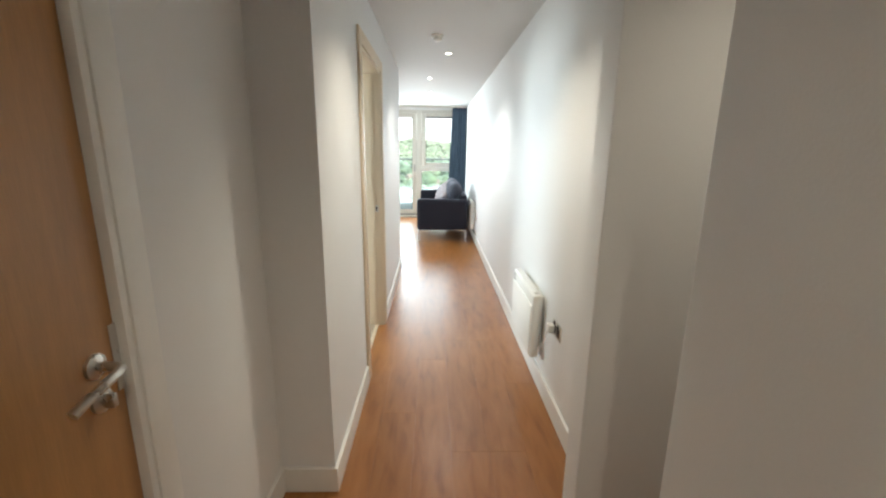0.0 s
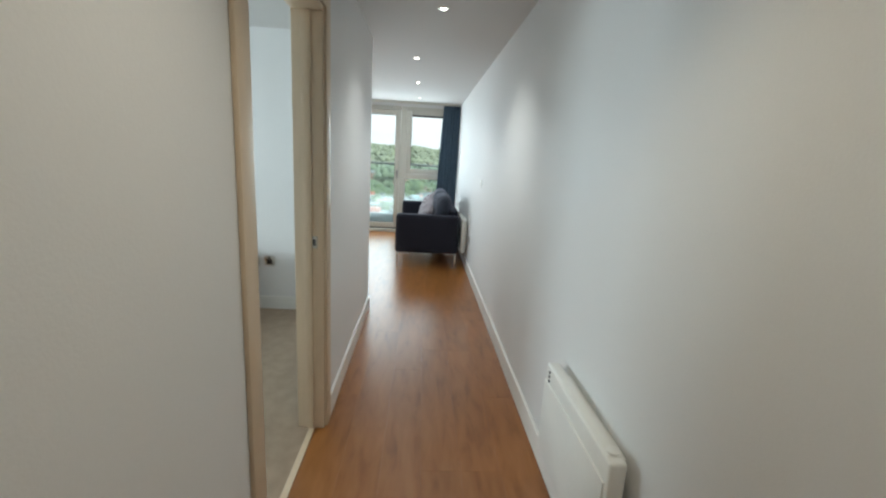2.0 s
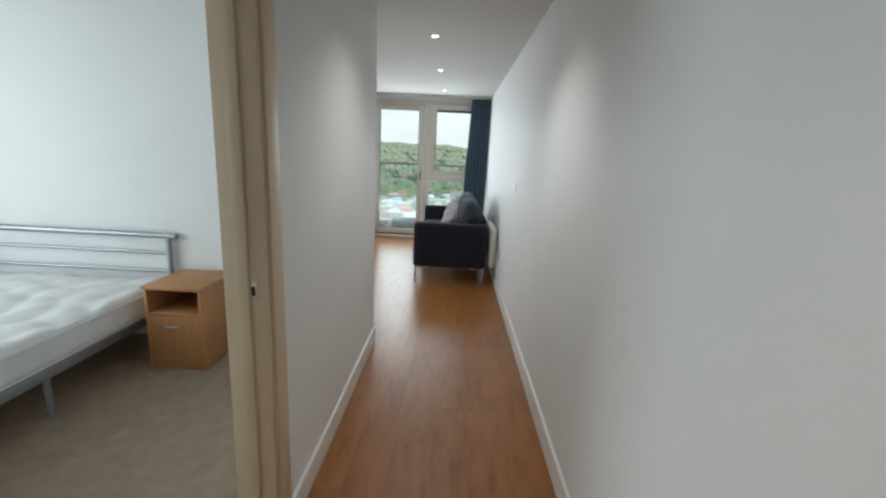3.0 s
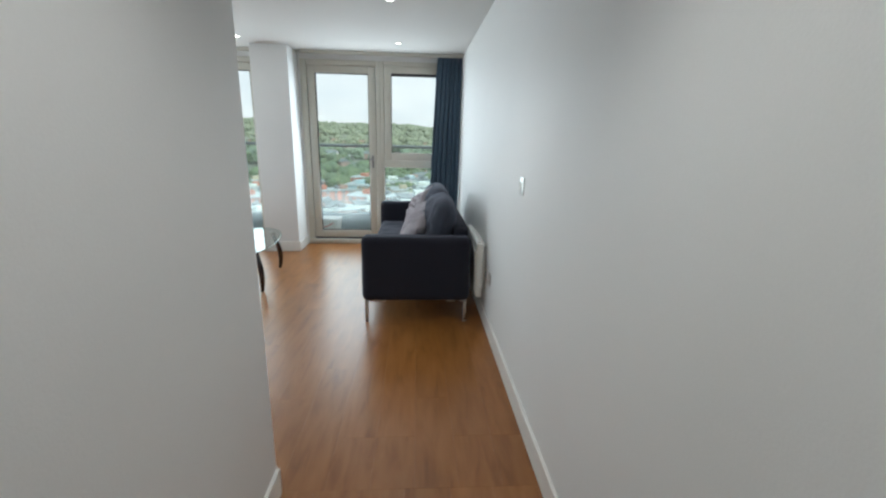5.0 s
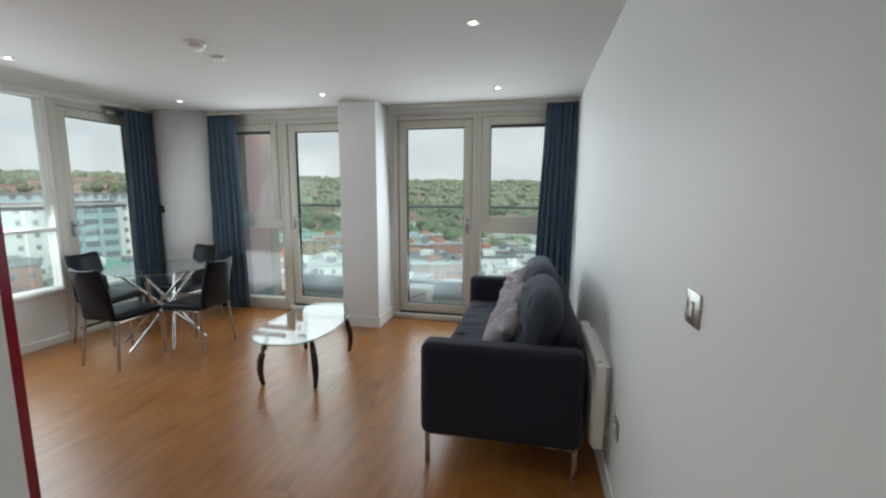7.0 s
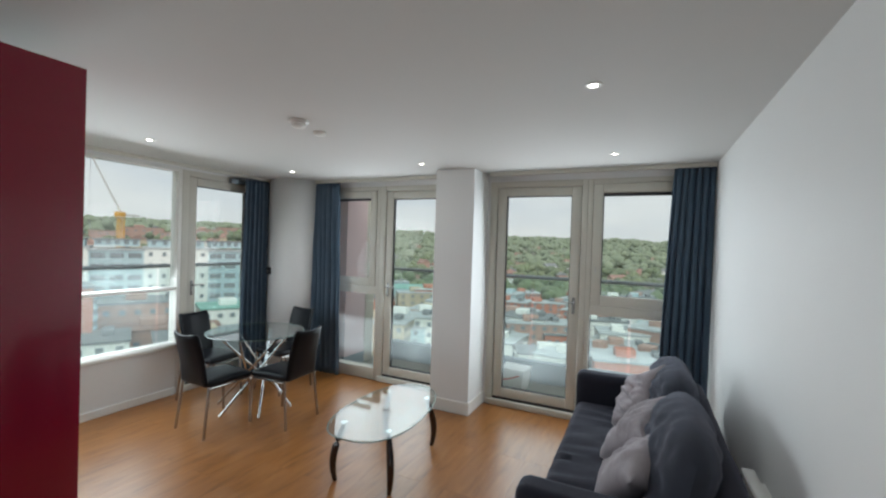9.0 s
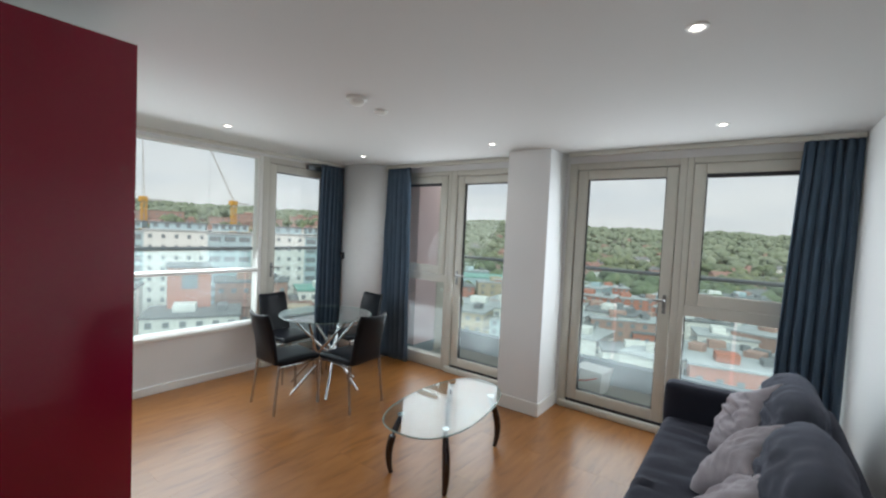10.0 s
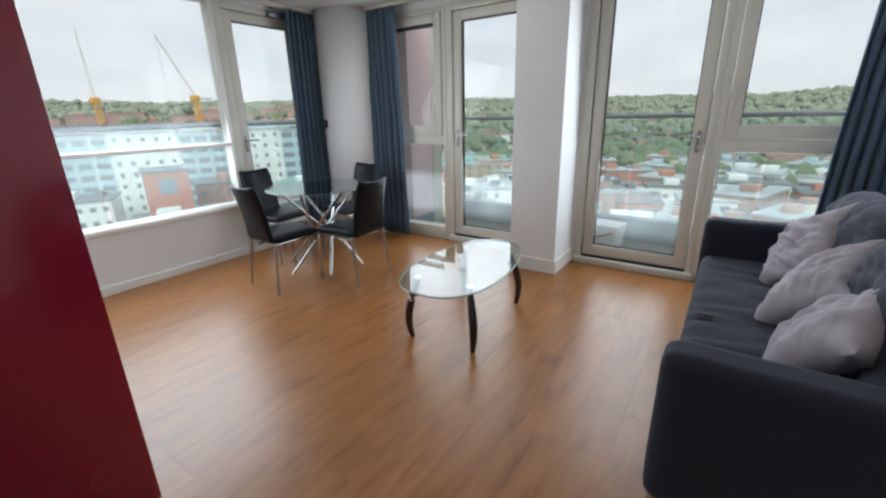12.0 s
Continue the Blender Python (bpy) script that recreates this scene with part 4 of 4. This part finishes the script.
balustrade(-2.98, 1.6, "x", "glass balcony balustrade with a grey handrail")
balustrade(5.0, 11.2, "y", "glass balustrade outside the dining window")

tub = thing("plastic_tub", (-0.78, 11.66, -0.05), "white plastic tub with a red print on the balcony", "tub", rz=-8)
bm = slab([(-0.13, -0.11), (0.13, -0.11), (0.13, 0.11), (-0.13, 0.11)], 0.0, 0.25, 0.012)
for v in bm.verts:
    f = 1 + 0.22 * v.co.z / 0.25
    v.co.x *= f
    v.co.y *= f
part("body", bm, TUBWHITE, tub)
part("rim", slab([(-0.168, -0.143), (0.168, -0.143), (0.168, 0.143), (-0.168, 0.143)], 0.245, 0.262, 0.006), TUBWHITE, tub)
part("print", T([(-0.10, -0.126, 0.12), (-0.02, -0.130, 0.14), (0.05, -0.133, 0.17), (0.11, -0.137, 0.20)], 0.007, 8), TUBRED, tub, "red swoosh print")

# ---- the town below ----
GZ = -30.0


def land(x, y):
    """Ground height: flat town, then wooded hills."""
    d = math.hypot(x, y)
    t = max(0.0, min(1.0, (d - 330) / 1300))
    hill = 60 * t * t * (3 - 2 * t)
    hill *= 0.86 + 0.22 * noise.noise(Vector((x / 420, y / 420, 0.3))) + 0.10 * noise.noise(Vector((x / 150, y / 150, 2)))
    k = max(0.0, min(1.0, (math.degrees(math.atan2(y, x)) - 118) / 16))
    u = max(0.0, min(1.0, (d - 200) / 110))
    hill = hill * (1 - 0.28 * k) + 24 * k * u * u * (3 - 2 * u)
    return GZ + hill + (6 * noise.noise(Vector((x / 120, y / 120, 5))) if d > 260 else 0)


GROUND = island_mat("town_ground", [(0.16, 0.165, 0.125), (0.19, 0.19, 0.15)], 0.95, 0.5)
bm = bmesh.new()
radii_list = [0, 40, 80, 130, 190, 260, 340, 430, 530, 640, 760, 900, 1060, 1240, 1440, 1660, 1900, 2300, 3200, 4600]
ring_prev = None
for r in radii_list:
    ring = [bm.verts.new((r * math.cos(a), r * math.sin(a), land(r * math.cos(a), r * math.sin(a)) if r > 0 else GZ)) for a in [2 * math.pi * k / 96 for k in range(96)]] if r else [bm.verts.new((0, 0, GZ))]
    if ring_prev:
        for k in range(96):
            if len(ring_prev) == 1:
                bm.faces.new((ring_prev[0], ring[k], ring[(k + 1) % 96]))
            else:
                bm.faces.new((ring_prev[k], ring[k], ring[(k + 1) % 96], ring_prev[(k + 1) % 96]))
    ring_prev = ring
gr = setting("ground", bm, GROUND, "town ground rising to green hills", "ground")
for p in gr.data.polygons:
    p.use_smooth = True

# Leaf colours are lifted above real foliage to imitate haze.
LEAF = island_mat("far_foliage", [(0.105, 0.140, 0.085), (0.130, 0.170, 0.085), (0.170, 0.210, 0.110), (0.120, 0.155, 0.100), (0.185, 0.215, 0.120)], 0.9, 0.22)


# Paler copy of the leaves: distance haze is put into the colour.
FARLEAF = island_mat("haze_paled_foliage", [(0.175, 0.215, 0.150), (0.195, 0.240, 0.155), (0.225, 0.265, 0.175), (0.185, 0.225, 0.165)], 0.95, 0.12)


def woods(name, n, rmin, rmax, a0, a1, size, seed, label, keep=None, leaf=LEAF):
    """Many tree crowns, each of several ragged clumps, as one body."""
    rg = random.Random(seed)
    ico = bmesh.new()
    bmesh.ops.create_icosphere(ico, subdivisions=1, radius=1.0)
    base = [v.co.copy() for v in ico.verts]
    tri = [[v.index for v in f.verts] for f in ico.faces]
    ico.free()
    verts, faces = [], []
    for _ in range(n):
        a, r = radians(rg.uniform(a0, a1)), math.sqrt(rg.uniform(rmin ** 2, rmax ** 2))
        x, y = r * math.cos(a), r * math.sin(a)
        if keep and not keep(x, y, rg):
            continue
        s = size * rg.uniform(0.6, 1.35)
        z = land(x, y)
        for c in range(rg.choice((3, 4, 5))):
            ox, oy, oz = rg.uniform(-1, 1) * s * 0.7, rg.uniform(-1, 1) * s * 0.7, s * rg.uniform(0.5, 1.5)
            q = s * rg.uniform(0.4, 0.75)
            k = len(verts)
            for p in base:
                w = q * rg.uniform(0.65, 1.3)
                verts.append((x + ox + p.x * w, y + oy + p.y * w, z + oz + p.z * w * 0.85))
            faces += [[k + i for i in f] for f in tri]
    me = bpy.data.meshes.new(name)
    me.from_pydata(verts, [], faces)
    me.materials.append(leaf)
    me.polygons.foreach_set("use_smooth", [True] * len(faces))
    return tagged(new(name, me), label, "trees", kind="stuff")


def sparse(x, y, rg):
    return noise.noise(Vector((x / 90, y / 90, 7))) > -0.05


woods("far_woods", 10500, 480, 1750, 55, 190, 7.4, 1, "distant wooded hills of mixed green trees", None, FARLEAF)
woods("near_woods", 4200, 150, 620, 48, 128, 5.2, 2, "green trees among the houses below", sparse)
woods("street_trees", 1500, 235, 620, 128, 190, 4.4, 3, "green trees behind the white apartment blocks", sparse)

ROOFW = mat("pale_flat_roof", (0.44, 0.46, 0.47), 0.6, vary=0.16, scale=0.3, bscale=3)
RENDERW = mat("white_render", (0.78, 0.78, 0.75), 0.8, vary=0.06, scale=0.2, bscale=3)
BLUEP = mat("pale_blue_cladding", (0.42, 0.54, 0.58), 0.5, vary=0.08, scale=0.2, bscale=3)
# BRICKR and WINDK are paled, with some distance haze in their colour.
BRICKR = mat("red_brick", (0.42, 0.27, 0.225), 0.85, vary=0.12, scale=0.5, bscale=6)
BRICKO = mat("orange_brick", (0.50, 0.20, 0.14), 0.85, vary=0.12, scale=0.5, bscale=6)
OCHRE = mat("buff_brick", (0.50, 0.42, 0.31), 0.85, vary=0.12, scale=0.5, bscale=6)
ROOFT = mat("red_tile_roof", (0.28, 0.17, 0.14), 0.85, vary=0.2, scale=0.6, bscale=6)
ROOFG = mat("grey_slate_roof", (0.20, 0.21, 0.22), 0.7, vary=0.2, scale=0.5, bscale=6)
TEALR = mat("teal_metal_roof", (0.20, 0.42, 0.36), 0.5, vary=0.1, scale=0.3, bscale=3)
WINDK = mat("dark_window_glass", (0.24, 0.27, 0.29), 0.15, vary=0.2, scale=0.5)
CRANEY = mat("crane_yellow", (0.62, 0.32, 0.03), 0.5)
CRANEW = mat("crane_white", (0.62, 0.62, 0.60), 0.5)
window_mesh = {}


def block(name, x, y, rz, w, d, h, wall, roof, label, storeys=0, cols=0, z0=GZ, setback=True, faces=(0,), wsize=None, group="town buildings"):
    """A flat-roofed building; face 0 looks along its own -y, 1 along +x, 2 along -x."""
    b = thing(name, (x, y, z0), label, "building", group, rz)
    part("wall", B(-w / 2, w / 2, -d / 2, d / 2, 0, h), wall, b)
    r = part("roof", many((-w / 2 - 0.3, w / 2 + 0.3, -d / 2 - 0.3, d / 2 + 0.3, h + 0.004, h + 0.45)), roof, b)
    if setback:
        part("roof_house", B(-w * 0.22, w * 0.02, -d * 0.2, d * 0.15, h + 0.45, h + 2.1, 0.1), wall, r)
        part("roof_plant", B(w * 0.25, w * 0.36, -d * 0.1, d * 0.2, h + 0.45, h + 1.7, 0.1), ROOFG, r)
    if storeys:
        fh = h / storeys
        ww, wh = wsize or (1.15, 1.2)
        if (ww, wh) not in window_mesh:
            window_mesh[(ww, wh)] = mesh_of("window", B(-ww / 2, ww / 2, -0.08, 0.06, 0, wh), WINDK)
        for f in faces:
            span = w if f == 0 else d
            n = max(1, round(cols * span / w))
            for s in range(storeys):
                for c in range(n):
                    u = -span / 2 + span * (c + 0.5) / n
                    o = new("window", window_mesh[(ww, wh)])
                    o.parent = b
                    o.matrix_basis = pose(u, -d / 2, s * fh + fh * 0.3) if f == 0 else pose(w / 2, u, s * fh + fh * 0.3, 0, 0, 90) if f == 1 else pose(-w / 2, u, s * fh + fh * 0.3, 0, 0, -90)
    return b


def house(x, y, rz, w, d, h, wall, roof, label="small pitched-roof house among the trees", z0=None):
    b = thing("house", (x, y, land(x, y) if z0 is None else z0), label, "house", "houses", rz)
    part("wall", B(-w / 2, w / 2, -d / 2, d / 2, -2, h), wall, b)
    bm = bmesh.new()
    e, rh = 0.4, d * 0.34
    p = [bm.verts.new(c) for c in [(-w / 2 - e, -d / 2 - e, h), (w / 2 + e, -d / 2 - e, h), (w / 2 + e, d / 2 + e, h), (-w / 2 - e, d / 2 + e, h), (-w / 2 - e, 0, h + rh), (w / 2 + e, 0, h + rh)]]
    for f in [(0, 1, 5, 4), (2, 3, 4, 5), (0, 4, 3), (1, 2, 5), (0, 3, 2, 1)]:
        bm.faces.new([p[i] for i in f])
    part("roof", bm, roof, b)
    part("chimney", B(w * 0.3, w * 0.3 + 0.8, -0.4, 0.4, h + rh * 0.5, h + rh + 1.0), BRICKR, b)
    return b


# long white and blue apartment block across the street
for i, (u, wall) in enumerate([(-34, RENDERW), (-20.05, BLUEP), (-6.1, RENDERW), (7.85, BLUEP), (21.8, RENDERW), (35.75, BLUEP), (49.7, RENDERW), (63.65, BLUEP)]):
    a = radians(62)
    cx, cy = -138 + u * math.cos(a), 68 + u * math.sin(a)
    w = 16 if wall is RENDERW else 12
    block("apartment_block", cx, cy, 62 - 360 + 0, w, 14, 27.8 if wall is RENDERW else 27.2, wall, ROOFW, "white rendered flats with paired dark windows" if wall is RENDERW else "pale blue glazed bay of the flats", 9, 5 if wall is RENDERW else 3, faces=(0,), setback=False, wsize=(0.95, 1.15) if wall is RENDERW else (3.0, 1.5))
    block("penthouse", cx - 2 * math.sin(a) * -1 * 0 , cy, 62, w - 2, 8, 1.7, BLUEP, ROOFG, "set-back rooftop storey of the flats", 1, 5, z0=GZ + 28.25, setback=False)
block("brick_block", -106, 51, 70, 8.5, 10, 20.5, BRICKO, ROOFG, "red brick block with a square blue window", 3, 1, faces=(0,), wsize=(3.2, 3.4), setback=False)
for k, (u, v, w, d, h, wall, roof) in enumerate([(-20, 22, 15, 12, 13.5, RENDERW, ROOFG), (14, 20, 18, 13, 15.0, BRICKR, ROOFG), (34, 24, 17, 12, 13.0, RENDERW, TEALR), (54, 21, 18, 13, 14.5, BRICKR, ROOFG), (2, 44, 18, 13, 11.0, RENDERW, ROOFG), (26, 46, 22, 14, 10.0, OCHRE, ROOFG), (48, 45, 18, 13, 11.5, BLUEP, ROOFW)]):
    a = radians(62)
    block("low_block", -138 + u * math.cos(a) + v * math.sin(a), 68 + u * math.sin(a) - v * math.cos(a), 62, w, d, h, wall, roof, "low building with a grey roof before the flats", 4, 6)
block("low_shed", -78, 66, 62, 26, 16, 8, RENDERW, ROOFG, "low building with a dark flat roof", 2, 8)
block("low_shed", -104, 70, 62, 22, 14, 10, BRICKR, ROOFT, "low brick building with a dark roof", 2, 6)
block("low_shed", -70, 40, 62, 18, 14, 7, BLUEP, ROOFG, "low pale building with a dark roof", 2, 6)
# brick estate beyond the flats
for i in range(16):
    a = radians(174 - i * 3.0)
    r = 325 + 16 * (i % 3)
    x, y = r * math.cos(a), r * math.sin(a)
    block("brick_terrace", x, y, math.degrees(a) - 90 + 7 * (i % 3 - 1), 13 + 5 * (i % 3), 12, 10.5 + 2 * (i * 7 % 3), BRICKR, ROOFT, "red brick terrace behind the flats", 4, 5, z0=land(x, y) - 2, setback=i % 2 == 0)
    house(x * 0.86 + 9, y * 0.86 - 6, math.degrees(a) + 25 * (i % 4), 11 + i % 4, 8, 6, (BRICKR, RENDERW, OCHRE)[i % 3], ROOFT)
# town on the balcony side
rg = random.Random(12)
for i in range(84):
    a, r = radians(rg.uniform(60, 126)), rg.uniform(115, 225)
    wall = rg.choice([RENDERW, RENDERW, RENDERW, BRICKR, BRICKO, OCHRE, BLUEP])
    nm = {BRICKO: "orange brick flat-roofed flats", RENDERW: "white rendered flat-roofed building", BRICKR: "red brick flat-roofed flats", OCHRE: "buff brick flat-roofed flats", BLUEP: "pale blue clad flat-roofed building"}[wall]
    block("town_block", r * math.cos(a), r * math.sin(a), math.degrees(a) - 90 + rg.choice([-18, 12, 12, 72]), rg.uniform(11, 20), rg.uniform(8, 12), rg.uniform(7, 12), wall, rg.choice([ROOFW, ROOFW, ROOFW, ROOFW, ROOFG]), nm, 4, rg.choice([5, 6]), faces=(0, 1))
for i in range(44):
    a, r = radians(rg.uniform(62, 122)), rg.uniform(100, 180)
    wall = rg.choice([RENDERW, RENDERW, OCHRE, BLUEP, BRICKR, BRICKO])
    block("low_block", r * math.cos(a), r * math.sin(a), math.degrees(a) - 90 + rg.choice([-18, 12, 12, 72]), rg.uniform(10, 18), rg.uniform(7, 11), rg.uniform(5, 9), wall, rg.choice([ROOFW, ROOFW, ROOFG]), "low flat-roofed building among the flats", 2, 5)
for i in range(170):
    a, r = radians(rg.uniform(58, 140)), rg.uniform(215, 900)
    x, y = r * math.cos(a), r * math.sin(a)
    house(x, y, rg.uniform(0, 180), rg.uniform(9, 18), rg.uniform(7, 9), rg.uniform(7, 9), rg.choice([BRICKR, RENDERW, OCHRE]), rg.choice([ROOFT, ROOFG, ROOFT]))
block("teal_shed", -95, 170, 28, 40, 16, 12, BLUEP, TEALR, "long shed with a teal metal roof", 1, 8, setback=False)


def tower_crane(x, y, h, jib, rz, lift):
    c = thing("tower_crane", (x, y, GZ + 12), "yellow luffing tower crane with a pale lattice jib", "crane", "tower cranes", rz)
    bm = bmesh.new()
    for sx in (-1, 1):
        for sy in (-1, 1):
            tube(bm, [(sx, sy, 0), (sx, sy, h)], 0.28, 6)
    k = 0
    while k * 2.5 < h - 2.5:
        s = 1 if k % 2 else -1
        tube(bm, [(-s, -1, k * 2.5), (s, -1, k * 2.5 + 2.5)], 0.2, 5)
        tube(bm, [(1, -s, k * 2.5), (1, s, k * 2.5 + 2.5)], 0.2, 5)
        k += 1
    part("mast", bm, CRANEY, c, "yellow lattice mast")
    part("cab", B(-1.6, 1.6, -2.2, 1.4, h, h + 2.6, 0.2), CRANEY, c)
    part("counter_jib", B(-1.2, 1.2, 1.4, 8, h + 0.6, h + 1.6, 0.1), CRANEW, c)
    bm = bmesh.new()
    end = Vector((0, -math.cos(radians(lift)) * jib, math.sin(radians(lift)) * jib))
    for o in [(-0.6, 0, 0), (0.6, 0, 0), (0, 0, 1.1)]:
        tube(bm, [Vector((0, 0, h + 2)) + Vector(o), Vector((0, 0, h + 2)) + end + Vector(o) * 0.4], 0.13, 6)
    for i in range(14):
        p, q = Vector((0, 0, h + 2)) + end * (i / 14), Vector((0, 0, h + 2)) + end * ((i + 1) / 14)
        s = 0.6 if i % 2 else -0.6
        tube(bm, [p + Vector((s, 0, 0)), q + Vector((-s, 0, 0))], 0.08, 5)
        tube(bm, [p + Vector((s, 0, 0)), q + Vector((0, 0, 1.0))], 0.08, 5)
    part("jib", bm, CRANEW, c, "pale lattice jib")
    part("hoist_rope", T([Vector((0, 0, h + 2)) + end * 0.97, Vector((0, 0, h * 0.55)) + Vector((0, end.y * 0.97, 0))], 0.06, 5), RAILM, c)


CRANES = [(-258, 91.3, 27.6, 31.2, 0, 88.1), (-232, 125.4, 28.0, 30.2, 0, 63.6)]
for q in CRANES:
    tower_crane(*q)
